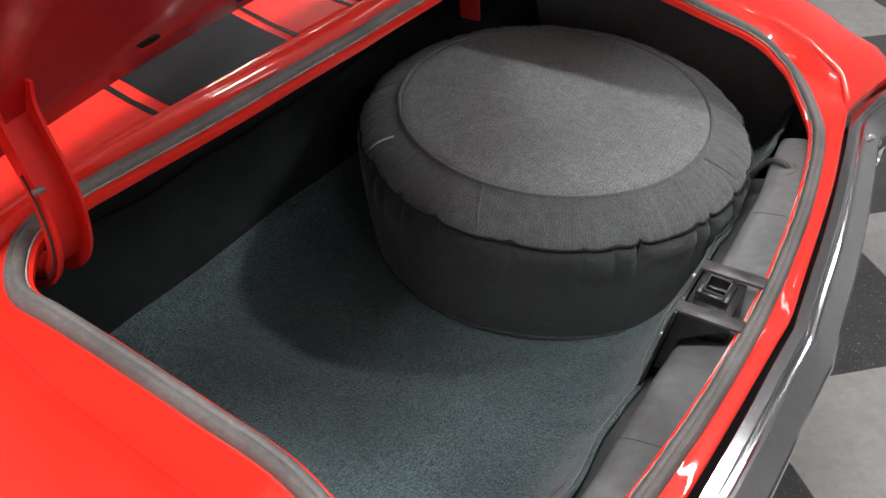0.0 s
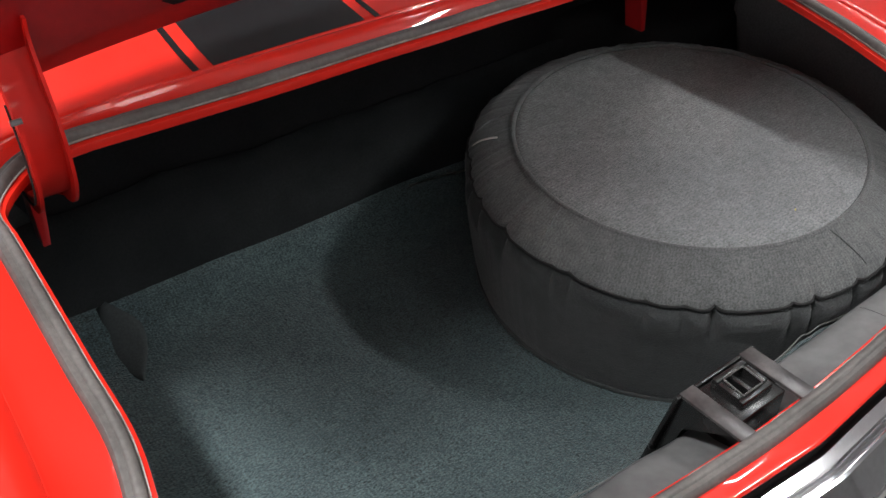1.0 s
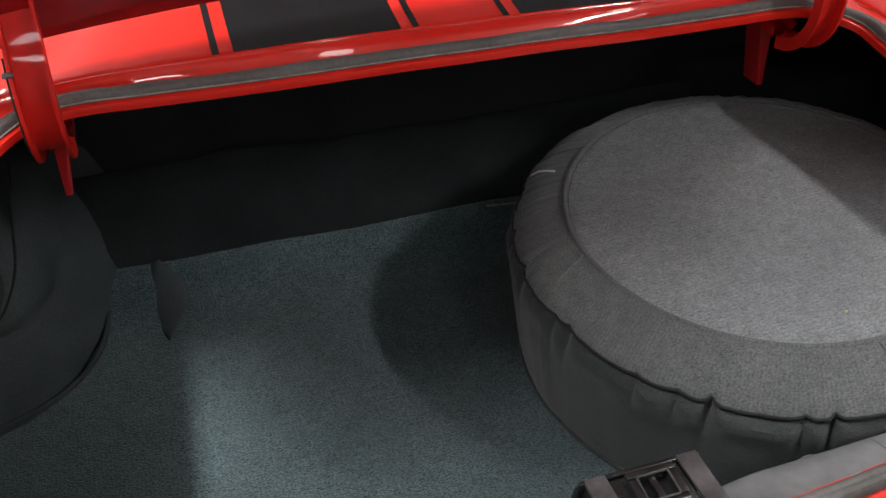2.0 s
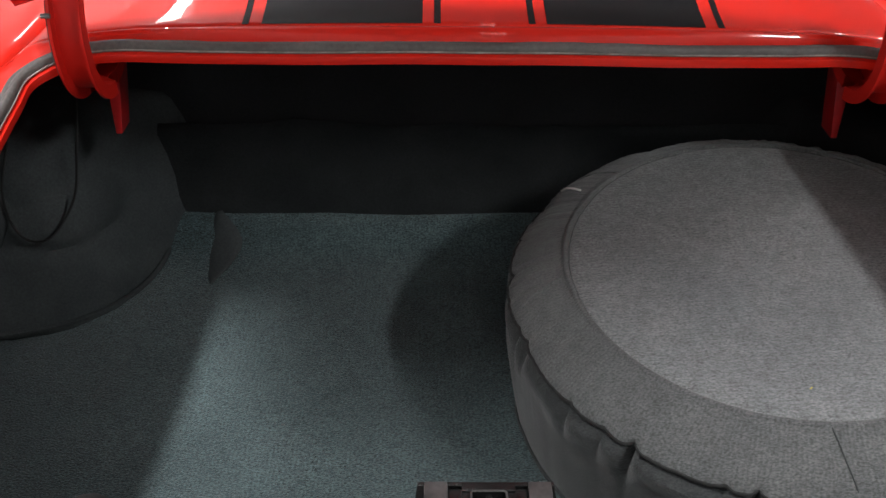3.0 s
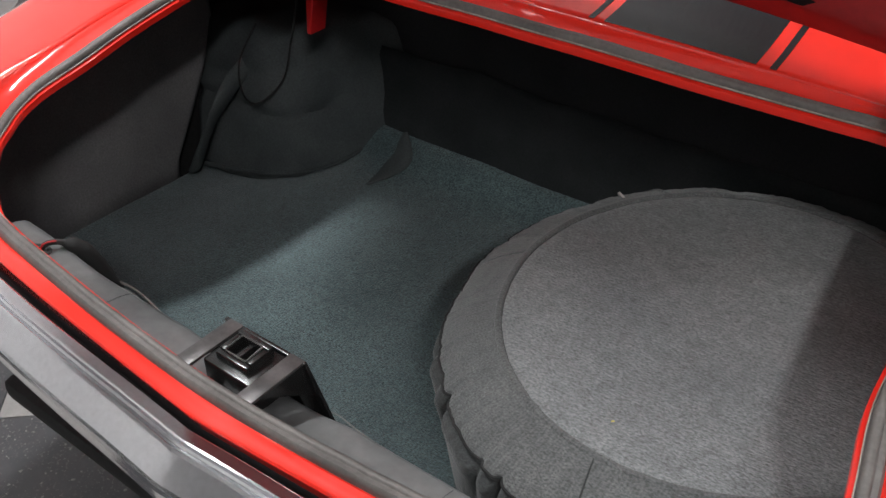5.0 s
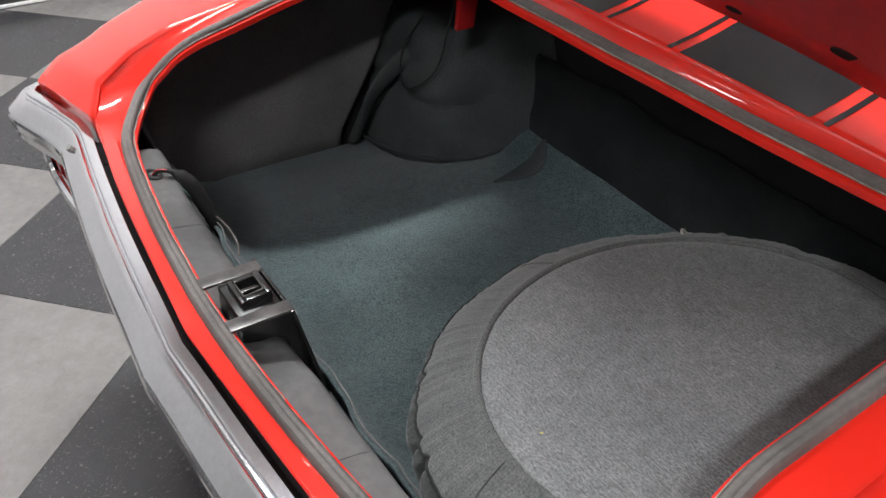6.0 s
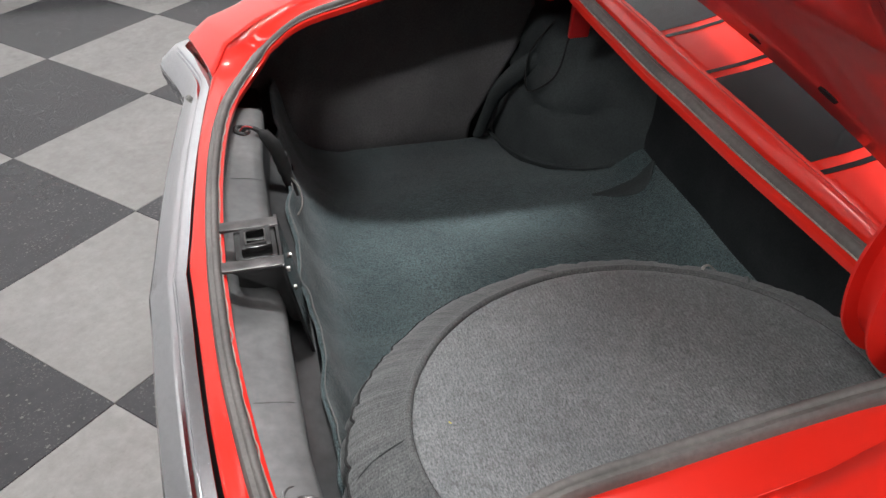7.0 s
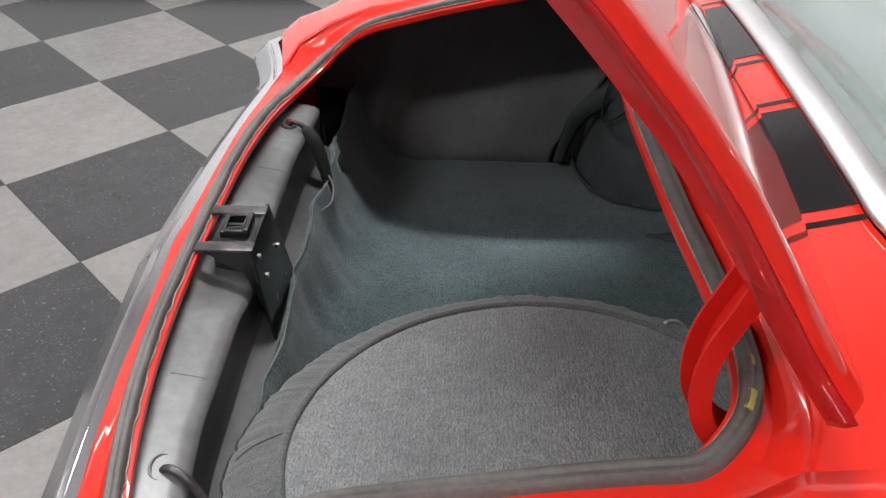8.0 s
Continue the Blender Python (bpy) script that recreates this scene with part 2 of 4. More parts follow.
GROUT = two_scale("floor_joint", (0.05, 0.05, 0.05), (0.09, 0.09, 0.085), 3, 60, (0.7, 0.9))
WALL = two_scale("painted_wall", (0.30, 0.30, 0.31), (0.36, 0.36, 0.36), 1.2, 60, (0.6, 0.8), relief=0.1)
PALE_WALL = two_scale("white_painted_wall", (0.74, 0.75, 0.75), (0.8, 0.8, 0.8), 1.2, 60, (0.6, 0.8), relief=0.1)
BASE = two_scale("baseboard_vinyl", (0.03, 0.03, 0.032), (0.045, 0.045, 0.047), 2, 60, (0.3, 0.45), relief=0.05)
CEIL = two_scale("ceiling_board", (0.72, 0.73, 0.74), (0.8, 0.8, 0.8), 1.0, 30, (0.8, 0.9), relief=0.2)
LAMP_FRAME = two_scale("lamp_frame_white", (0.7, 0.7, 0.7), (0.8, 0.8, 0.8), 3, 50, (0.4, 0.5))
GLOW, tree_, bsdf_ = nodes_of("lamp_diffuser")
bsdf_.inputs["Emission Color"].default_value = (1.0, 0.985, 0.96, 1)
bsdf_.inputs["Emission Strength"].default_value = 11.0
GLASS, tree_, bsdf_ = nodes_of("tinted_window_glass")
tree_.nodes.remove(bsdf_)
clear, shine, facing, both = (tree_.nodes.new(k) for k in ("ShaderNodeBsdfTransparent", "ShaderNodeBsdfGlossy", "ShaderNodeLayerWeight", "ShaderNodeMixShader"))
clear.inputs["Color"].default_value = (0.90, 0.94, 0.93, 1)
shine.inputs["Roughness"].default_value = 0.02
facing.inputs["Blend"].default_value = 0.5
steep, gloss = tree_.nodes.new("ShaderNodeMath"), tree_.nodes.new("ShaderNodeMapRange")
steep.operation, steep.inputs[1].default_value = "POWER", 4.0
gloss.inputs[3].default_value, gloss.inputs[4].default_value = 0.05, 1.0
link(tree_, facing.outputs["Facing"], steep.inputs[0])
link(tree_, steep.outputs[0], gloss.inputs[0])
link(tree_, gloss.outputs[0], both.inputs[0])
link(tree_, clear.outputs[0], both.inputs[1])
link(tree_, shine.outputs[0], both.inputs[2])
link(tree_, both.outputs[0], tree_.nodes["Material Output"].inputs["Surface"])
LENS, tree_, bsdf_ = nodes_of("red_lamp_lens")
bsdf_.inputs["Base Color"].default_value = (0.35, 0.01, 0.01, 1)
bsdf_.inputs["Roughness"].default_value = 0.08


# ---- mesh helpers ----
def settle(ob, parent):
    if parent is not None:
        ob.parent = parent
        if parent.parent is None:
            ob.matrix_parent_inverse = parent.matrix_basis.inverted()
    return ob


def part(name, bm, material, parent, label="", smooth=True, crisp=42):
    """Links a bmesh as one mesh object, under a thing or a part if there is one."""
    bmesh.ops.recalc_face_normals(bm, faces=bm.faces)
    me = bpy.data.meshes.new(name)
    bm.to_mesh(me)
    bm.free()
    me.materials.append(material)
    for poly in me.polygons:
        poly.use_smooth = smooth
    if smooth:
        me.set_sharp_from_angle(angle=radians(crisp))
    ob = new(name, me)
    settle(ob, parent)
    return tagged(ob, label)


def thing(name, at, label, category, group="", kind=""):
    ob = new(name)
    ob.empty_display_size = 0.05
    ob.matrix_basis = Matrix.Translation(at)
    return tagged(ob, label, category, group, kind)


def sheet(rows, around=False, over=False, bm=None):
    """Quads over rows of points. around: each row is a ring; over: the last row meets the first."""
    bm = bm or bmesh.new()
    grid = [[bm.verts.new(p) for p in row] for row in rows]
    n, m = len(grid), len(grid[0])
    for i in range(n if over else n - 1):
        for j in range(m if around else m - 1):
            a, b = grid[i], grid[(i + 1) % n]
            bm.faces.new((a[j], a[(j + 1) % m], b[(j + 1) % m], b[j]))
    return bm


def smooth_path(points, n, closed=False):
    """Catmull-Rom through the points, n of them at even steps of length."""
    p = np.array(points, float)
    q = np.vstack([p[-1:], p, p[:2]]) if closed else np.vstack([2 * p[0] - p[1], p, 2 * p[-1] - p[-2]])
    fine = []
    for i in range(1, len(q) - 2):
        for s in np.linspace(0, 1, 12, endpoint=False):
            a, b, c, d = q[i - 1 : i + 3]
            fine.append(0.5 * (2 * b + (c - a) * s + (2 * a - 5 * b + 4 * c - d) * s * s + (3 * b - a - 3 * c + d) * s**3))
    fine.append(p[0] if closed else p[-1])
    fine = np.array(fine)
    run = np.r_[0, np.cumsum(np.linalg.norm(np.diff(fine, axis=0), axis=1))]
    at = np.linspace(0, run[-1], n + 1)[:-1] if closed else np.linspace(0, run[-1], n)
    return np.stack([np.interp(at, run, fine[:, k]) for k in range(3)], 1)


def tube(points, profile, closed=False, up=(0, 0, 1), caps=True, bm=None):
    """Sweeps a ring of (side, up) offsets along points; up is the way that the profile's second axis leans to."""
    p = np.array(points, float)
    t = np.roll(p, -1, 0) - np.roll(p, 1, 0) if closed else np.gradient(p, axis=0)
    t /= np.linalg.norm(t, axis=1)[:, None]
    side = np.cross(t, np.array(up, float))
    side /= np.linalg.norm(side, axis=1)[:, None] + 1e-9
    top = np.cross(side, t)
    rows = [[tuple(p[i] + a * side[i] + b * top[i]) for a, b in profile] for i in range(len(p))]
    bm = sheet(rows, around=True, over=closed, bm=bm)
    if caps and not closed:
        bm.verts.ensure_lookup_table()
        m, total = len(profile), len(bm.verts)
        bm.faces.new(bm.verts[total - m : total])
        bm.faces.new(bm.verts[total - m * len(p) : total - m * (len(p) - 1)])
    return bm


def ring(r, n=10, squash=1.0):
    return [(r * math.cos(2 * math.pi * k / n), r * squash * math.sin(2 * math.pi * k / n)) for k in range(n)]


def slab(corners, heights, bevel=0.0, bm=None):
    """A prism over a polygon of (x, y), between two heights."""
    own = bmesh.new()
    low = [own.verts.new((x, y, heights[0])) for x, y in corners]
    high = [own.verts.new((x, y, heights[1])) for x, y in corners]
    own.faces.new(low), own.faces.new(high)
    for i in range(len(low)):
        j = (i + 1) % len(low)
        own.faces.new((low[i], low[j], high[j], high[i]))
    bmesh.ops.recalc_face_normals(own, faces=own.faces)
    if bevel:
        bmesh.ops.bevel(own, geom=own.edges, offset=bevel, segments=2, profile=0.6, affect="EDGES")
    if bm is None:
        return own
    spare = bpy.data.meshes.new("spare")
    own.to_mesh(spare)
    own.free()
    bm.from_mesh(spare)
    bpy.data.meshes.remove(spare)
    return bm


def box(x0, x1, y0, y1, z0, z1, bevel=0.0, bm=None):
    return slab([(x0, y0), (x1, y0), (x1, y1), (x0, y1)], (z0, z1), bevel, bm)


def thick(ob, depth, offset=-1.0):
    m = ob.modifiers.new("thickness", "SOLIDIFY")
    m.thickness, m.offset, m.use_even_offset = depth, offset, False
    return ob


def wob(x, y, z=0.0, scale=1.0):
    return noise.noise(Vector((x, y, z)) * scale)


def ease(a, b, x):
    s = min(1.0, max(0.0, (x - a) / (b - a)))
    return s * s * (3 - 2 * s)


# ---- the room ----
X0, X1, Y0, Y1 = -3.6, 9.0, -9.0, 9.5
for name, bounds in (("wall_west", (X0 - 0.2, X0, Y0 - 0.2, Y1 + 0.2)), ("wall_east", (X1, X1 + 0.2, Y0 - 0.2, Y1 + 0.2)),
                     ("wall_south", (X0, X1, Y0 - 0.2, Y0)), ("wall_north", (X0, X1, Y1, Y1 + 0.2))):
    tagged(part(name, box(*bounds, 0.0, CEILING, 0.0), PALE_WALL if name in ("wall_west", "wall_south", "wall_east") else WALL, None, smooth=False), "plain pale painted showroom wall", "wall", kind="structure")
tagged(part("ceiling", box(X0 - 0.2, X1 + 0.2, Y0 - 0.2, Y1 + 0.2, CEILING, CEILING + 0.2), CEIL, None, smooth=False),
       "flat pale grey showroom ceiling with light panels", "ceiling", kind="structure")
floor = tagged(part("floor", box(X0 - 0.2, X1 + 0.2, Y0 - 0.2, Y1 + 0.2, -0.2, -0.003), GROUT, None, smooth=False),
               "checkerboard showroom floor of charcoal and pale grey vinyl tiles", "floor", kind="structure")

tagged(part("baseboard", box(X0, X0 + 0.014, Y0, Y1, 0.004, 0.095, 0.002), BASE, None, smooth=False), "dark grey baseboard along the white wall", "baseboard", kind="structure")
tagged(part("trim", box(X0 + 0.014, X0 + 0.036, Y0, Y1, 0.003, 0.016, 0.004), PALE_WALL, None, smooth=False), "pale shoe trim at the foot of the wall", "trim", kind="structure")


def strip_lamp(x, y, watts, upward, first=[]):
    if first:
        copy_thing(first[0], Matrix.Translation((x, y, LAMP_Z)))
    else:
        lamp = thing("strip_light", (x, y, LAMP_Z), "long white hanging strip light with a glowing diffuser", "ceiling light", "ceiling lights")
        z = LAMP_Z
        part("housing", box(x - 0.07, x + 0.07, y - 0.62, y + 0.62, z + 0.012, z + 0.06, 0.006), LAMP_FRAME, lamp, "white metal housing")
        part("diffuser", box(x - 0.105, x + 0.105, y - 0.60, y + 0.60, z + 0.003, z + 0.012, 0.002), GLOW, lamp, "glowing white diffuser")
        for dy in (-0.45, 0.45):
            part("hanger", tube([(x, y + dy, z + 0.055), (x, y + dy, CEILING + 0.01)], ring(0.004, 6), up=(1, 0, 0)), LAMP_FRAME, lamp, "thin hanging rod")
        first.append(lamp)
    for way, power, z in ((0, watts, LAMP_Z), (180, upward, LAMP_Z + 0.064)) if watts else ():
        data = bpy.data.lights.new("strip", "AREA")
        data.shape, data.size, data.size_y, data.energy, data.color = "RECTANGLE", 0.2, 1.18, power, (0.985, 0.99, 1.0)
        new("strip", data).matrix_basis = Matrix.Translation((x, y, z)) @ Matrix.Rotation(radians(way), 4, "X")


for x, y, watts, upward in LAMPS:
    strip_lamp(x, y, watts, upward)

# ---- the car: rear end with the trunk standing open; x to its right side, y to its nose, centred on x = 0 ----
car = thing("car", (0, 1.9, 0), "red two-door muscle car with black stripes and its trunk lid open", "car")

# half of the seal's line, from the middle of the tail to the middle of the front rail
SEAL = [(0, 0.0257, 0.8), (0.07, 0.0262, 0.8015), (0.2, 0.0315, 0.8065), (0.3, 0.0395, 0.8085), (0.39, 0.05, 0.8065), (0.47, 0.0625, 0.801), (0.545, 0.0815, 0.798), (0.6236, 0.1339, 0.8256),
        (0.6325, 0.1805, 0.8639), (0.6228, 0.2322, 0.8998), (0.6093, 0.308, 0.9273), (0.6106, 0.3987, 0.9502), (0.6112, 0.5045, 0.9716), (0.6115, 0.5753, 0.9831), (0.6115, 0.6238, 0.9908), (0.5887, 0.6556, 0.9988),
        (0.55, 0.6802, 1.007), (0.4921, 0.69, 1.01), (0.4088, 0.69, 1.009), (0.2554, 0.677, 1.014), (0.102, 0.668, 1.02), (0, 0.665, 1.021)]
# and of the edge where the gutter ends: tail lip, quarter crest, step of the front rail
EDGE = [(0, -0.008, 0.7917), (0.07, -0.0038, 0.791), (0.205, 0.004, 0.7945), (0.31, 0.0105, 0.7975), (0.4, 0.0185, 0.799), (0.5, 0.031, 0.799), (0.618, 0.0465, 0.801), (0.6683, 0.0771, 0.8406),
        (0.681, 0.1435, 0.8798), (0.6785, 0.2277, 0.9136), (0.6732, 0.3247, 0.9325), (0.6714, 0.4195, 0.9541), (0.6672, 0.524, 0.9726), (0.6551, 0.5911, 0.9846), (0.6465, 0.6485, 0.9946), (0.6254, 0.7016, 1.006),
        (0.57, 0.725, 1.012), (0.49, 0.722, 1.022), (0.4, 0.718, 1.028), (0.25, 0.712, 1.034), (0.1, 0.708, 1.037), (0, 0.706, 1.038)]


def dense(half, steps=8):
    """Catmull-Rom with the same number of steps in each span, mirrored into a closed loop."""
    p = np.array(half, float)
    m = np.array([-1, 1, 1])
    q = np.vstack([p[1] * m, p, p[-2] * m])
    out = []
    for i in range(1, len(q) - 2):
        for s in np.arange(steps) / steps:
            a, b, c, d = q[i - 1 : i + 3]
            out.append(0.5 * (2 * b + (c - a) * s + (2 * a - 5 * b + 4 * c - d) * s * s + (3 * b - a - 3 * c + d) * s**3))
    out.append(p[-1])
    out = np.array(out)
    return np.vstack([out, (out * m)[-2:0:-1]])


seal, edge = dense(SEAL), dense(EDGE)
tang = np.roll(seal, -1, 0) - np.roll(seal, 1, 0)
out_n = np.stack([tang[:, 1], -tang[:, 0], 0 * tang[:, 0]], 1)
out_n /= np.linalg.norm(out_n, axis=1)[:, None]
UP = np.array([0, 0, 1.0])
tail_w = np.array([1 - ease(0.07, 0.14, s[1]) for s in seal])[:, None]
front_w = np.array([ease(0.62, 0.69, s[1]) for s in seal])[:, None]
valley = seal * 0.62 + edge * 0.38 - UP * (0.014 * (1 - tail_w) * (1 - .55 * front_w)) - UP * (seal[:, 2] * 0.62 + edge[:, 2] * 0.38 - np.minimum(seal[:, 2], 9))[:, None] * (1 - tail_w)
swell = seal * 0.45 + edge * 0.55 + UP * (0.0055 * front_w - 0.009 * (1 - tail_w) * (1 - front_w))
roll_ = seal * 0.3 + edge * 0.7 + UP * (0.0075 * front_w - 0.007 * (1 - tail_w) * (1 - front_w))
roll2 = seal * 0.12 + edge * 0.88 + UP * (0.0045 * front_w + 0.0008 * tail_w - 0.0045 * (1 - tail_w) * (1 - front_w))
side_w = (1 - tail_w) * (1 - front_w)


def between(across, rise):
    """A line between seal and edge on the flanks, so far across and so far up."""
    line = seal * (1 - across) + edge * across
    line[:, 2] = seal[:, 2] + (edge[:, 2] - seal[:, 2]) * rise
    return line


valley = valley * (1 - side_w) + between(.50, -.12) * side_w
swell = swell * (1 - side_w) + between(.76, .08) * side_w
roll_ = roll_ * (1 - side_w) + between(.93, .50) * side_w
roll2 = roll2 * (1 - side_w) + between(.985, .86) * side_w
loops = [seal - 0.013 * out_n - UP * 0.0150, seal - 0.0160 * out_n - UP * 0.0140, seal - 0.0175 * out_n - UP * 0.008, seal - 0.0165 * out_n - UP * 0.0030, seal - 0.011 * out_n - UP * 0.001, seal + 0.010 * out_n - UP * 0.003, valley, swell, roll_, roll2, edge]
gutter = part("trunk_gutter", sheet([[tuple(p) for p in loop] for loop in loops], around=True), RED, car, "red painted gutter and lip round the trunk opening", crisp=30)
thick(gutter, 0.003)
# rubber weatherstrip with two ridges
prof = [(-.0150, -.004), (-.0152, .003), (-.0135, .0085), (-.0095, .0112), (-.0045, .0118), (-.0012, .0108), (.0006, .0086), (.0022, .0084), (.0045, .0094), (.0085, .0094), (.0120, .0066), (.0135, .001), (.0138, -.004)]
rows = []
for a, b in prof:
    rows.append([tuple(seal[i] + out_n[i] * a * .7 + UP * (b + 0.0012 * wob(*seal[i], 30))) for i in range(len(seal))])
strip = part("weatherstrip", sheet(rows, around=True, over=True), RUBBER, car, "worn dark rubber weatherstrip round the trunk opening")
# old glue along its inner edge, ragged over the tail
glue = []
for i, p in enumerate(seal):
    w = float(tail_w[i, 0])
    rag = w * (0.0022 * wob(*p, 95) + 0.0014 * wob(*p, 210))
    glue.append(p - out_n[i] * (0.0116 + rag) + UP * (0.0016 - 0.5 * rag))
part("glue_line", tube(smooth_path(glue, 900, closed=True), ring(.0011, 5), closed=True), ADHESIVE, strip, "pale ragged line of old glue")


# ---- quarter panels ----
def crest(y):
    ys = [e[1] for e in EDGE[6:16]] + [0.9, 1.3, 1.9]
    return np.interp(y, ys, [e[0] for e in EDGE[6:16]] + [.615, .615, .615]), np.interp(y, ys, [e[2] for e in EDGE[6:16]] + [1.012, 1.02, 1.02])


def quarter(sign):
    rows = []
    ys = [None] + [e[1] for e in EDGE[6:16]] + [0.80, 0.9, 1.1, 1.4, 1.9]
    fine = []
    for a, b in zip(ys[1:-1], ys[2:]):
        fine += [a + (b - a) * k / 4 for k in range(4)]
    fine.append(ys[-1])
    for y in fine:
        xc, zc = crest(y)
        end = 1 - ease(0.045, 0.125, y)  # the rear end slants back to the bumper's tip
        row = []
        for s in np.linspace(0, 1, 10):
            x = xc + (0.865 - xc) * s
            yy = y - end * 0.046 * s
            z = zc - 0.010 * s**2 - end * 0.004 * s
            row.append((sign * x, yy, z + (0.001 * math.sin(s * math.pi))))
        zl, yl = row[-1][2], row[-1][1]
        for dx, dz in ((.022, -.008), (.042, -.022), (.056, -.045), (.064, -.08), (.070, -.15), (.072, -.25), (.066, -.38), (.05, -.47)):
            row.append((sign * (0.865 + dx), yl + end * 0.02, max(zl + dz, 0.3 + 0.45 * end)))
        rows.append(row)
    first = [(x, y + 0.006, z - 0.06) for x, y, z in rows[0]]
    ob = part("quarter_panel", sheet([first] + rows), RED, car, "glossy red rear quarter panel")
    thick(ob, 0.004)
    return ob


quarter(-1), quarter(1)


# ---- deck panel before the rear window, with its stripes ----
def deck_z(x, y):
    rise = np.interp(y, [0.70, 0.76, 0.80, 0.842], [0.0, 0.009, 0.018, 0.028])
    return 1.038 - 0.078 * x * x + rise * (1 - 0.8 * ease(.45, .61, abs(x))) - 0.3 * max(0.0, abs(x) - 0.612)


def deck_start(x):
    e = [q for q in EDGE if q[1] > 0.64][::-1]
    return np.interp(abs(x), [q[0] for q in e], [q[1] for q in e]), np.interp(abs(x), [q[0] for q in e], [q[2] for q in e])


def bow(x):
    """How far the foot of the rear window bends forward towards the sides."""
    return 2.4 * max(0.0, abs(x) - 0.32) ** 2


def deck_strip(x0, x1, lift, y_end=0.842, inset=0.0, n=2):
    rows = []
    for x in np.linspace(x0, x1, n):
        ys, zs = deck_start(x)
        rows.append([(x, y + bow(x) * max(0.0, (y - 0.76) / (y_end - 0.76)), (zs if k == 0 and not inset else max(deck_z(x, y), zs) if k < 2 else deck_z(x, y)) + lift)
                     for k, y in enumerate([ys + inset, ys + 0.012 + inset, 0.76, 0.78, 0.80, 0.815, 0.830, y_end])])
    return sheet(rows)


deck = part("deck_panel", deck_strip(-0.645, 0.645, 0.0, n=61), RED, car, "red deck panel between the trunk and the rear window")
thick(deck, 0.004)
for sign in (-1, 1):
    for name, a, b in (("black_stripe", 0.085, 0.305), ("pinstripe", 0.060, 0.069), ("pinstripe", 0.323, 0.332)):
        bm = deck_strip(sign * a, sign * b, 0.0009, y_end=0.841, inset=0.003, n=16 if b - a > 0.1 else 3)
        part(name, bm, BLACK_PAINT, car, "gloss black racing stripe" if b - a > 0.1 else "thin black pinstripe")

# rear window in its bright moulding, pillars, roof and cabin
W = [(x, 0.0, 0.0) for x in np.linspace(-0.66, 0.66, 25)]
base_w = [(x, bow(x), deck_z(x * 0.93, 0.842) + 0.001) for x, _, _ in W]
rows = [[(x, 0.842 + 0.002 * k + y, z + dz) for x, y, z in base_w] for k, dz in enumerate((0.0, 0.005))]
rows += [[(x, 0.850 + y, z + 0.008) for x, y, z in base_w], [(x, 0.864 + y, z + 0.0125) for x, y, z in base_w], [(x, 0.879 + y, z + 0.012) for x, y, z in base_w], [(x, 0.884 + y, z + 0.006) for x, y, z in base_w]]
thick(part("window_moulding", sheet(rows), SATIN, car, "bright metal moulding along the rear window"), 0.002)


def window_point(x, s):
    return (x * (1 - 0.10 * s), 0.878 + bow(x) * (1 - s) + 0.662 * s, deck_z(x * 0.93, 0.842) + 0.016 + 0.285 * s - 0.035 * s * s + 0.03 * math.sin(s * math.pi) * 0.5)


pane = part("rear_window", sheet([[window_point(x, s) for x, _, _ in W] for s in np.linspace(0, 1, 9)]), GLASS, car, "tinted curved rear window glass")
thick(pane, 0.004)
pane.visible_shadow = False
for sign in (-1, 1):
    rows = []
    for s in np.linspace(0, 1, 9):
        x, y, z = window_point(0.66, s)
        xo = 0.88 - 0.17 * s
        rows.append([(sign * (x + (xo - x) * k), y - 0.03 * (1 - s) * k, z + 0.002 + 0.012 * math.sin(k * math.pi) - (0.10 * k * k if k > 0 else 0) * (0.35 + 0.65 * s)) for k in np.linspace(0, 1, 7)])
    thick(part("rear_pillar", sheet(rows), RED, car, "red pillar beside the rear window"), 0.004)
rows = []
for s in np.linspace(0, 1, 9):
    x, y, z = window_point(0.66, 1)
    rows.append([(xx, y + 1.05 * s, z + 0.02 + 0.05 * math.sin(s * math.pi) - 0.10 * (xx / 0.72) ** 4 - 0.02 * (xx / 0.72) ** 2) for xx in np.linspace(-0.71, 0.71, 15)])
thick(part("roof", sheet(rows), RED, car, "red steel roof"), 0.004)
def tray(x0, x1, y0, y1, lift):
    return sheet([[(x, y + bow(x) * (1.44 - y) / 0.6, deck_z(x * 0.93, 0.842) + lift) for x in np.linspace(x0, x1, 21)] for y in np.linspace(y0, y1, 6)])


shelf_ = part("parcel_shelf", tray(-0.645, 0.645, 0.858, 1.44, 0.003), SHELF_GREY, car, "pale grey parcel shelf under the rear window")
# pale sheet stands in for a ceiling panel mirrored in the window
thick(part("reflection_panel", tray(-0.22, 0.34, 1.08, 1.40, 0.020), REFLECTION_PALE, shelf_, "pale panel standing in for a reflection in the glass"), 0.012)
part("cabin_lining", box(-0.70, 0.70, 1.45, 1.50, 0.30, 1.02, 0.01), LINER, car)

# lower body ahead of the tail, closed and plain
rows = []
for y, h, w in ((1.9, 1.02, .935), (2.4, 1.0, .935), (3.1, 0.98, .93), (3.7, 0.95, .925), (4.3, 0.90, .90), (4.55, 0.82, .86), (4.62, 0.6, .82), (4.6, 0.4, .8)):
    rows.append([(sx * w * k, y, z) for sx, k, z in ((-1, .93, .28), (-1, 1, .45), (-1, 1, .7), (-1, .98, h - .1), (-1, .9, h - .01), (-1, .5, h + .01), (1, 0, h + .018),
                                                      (1, .5, h + .01), (1, .9, h - .01), (1, .98, h - .1), (1, 1, .7), (1, 1, .45), (1, .93, .28))])
thick(part("front_body", sheet(rows), RED, car, "red front body and hood"), 0.004)
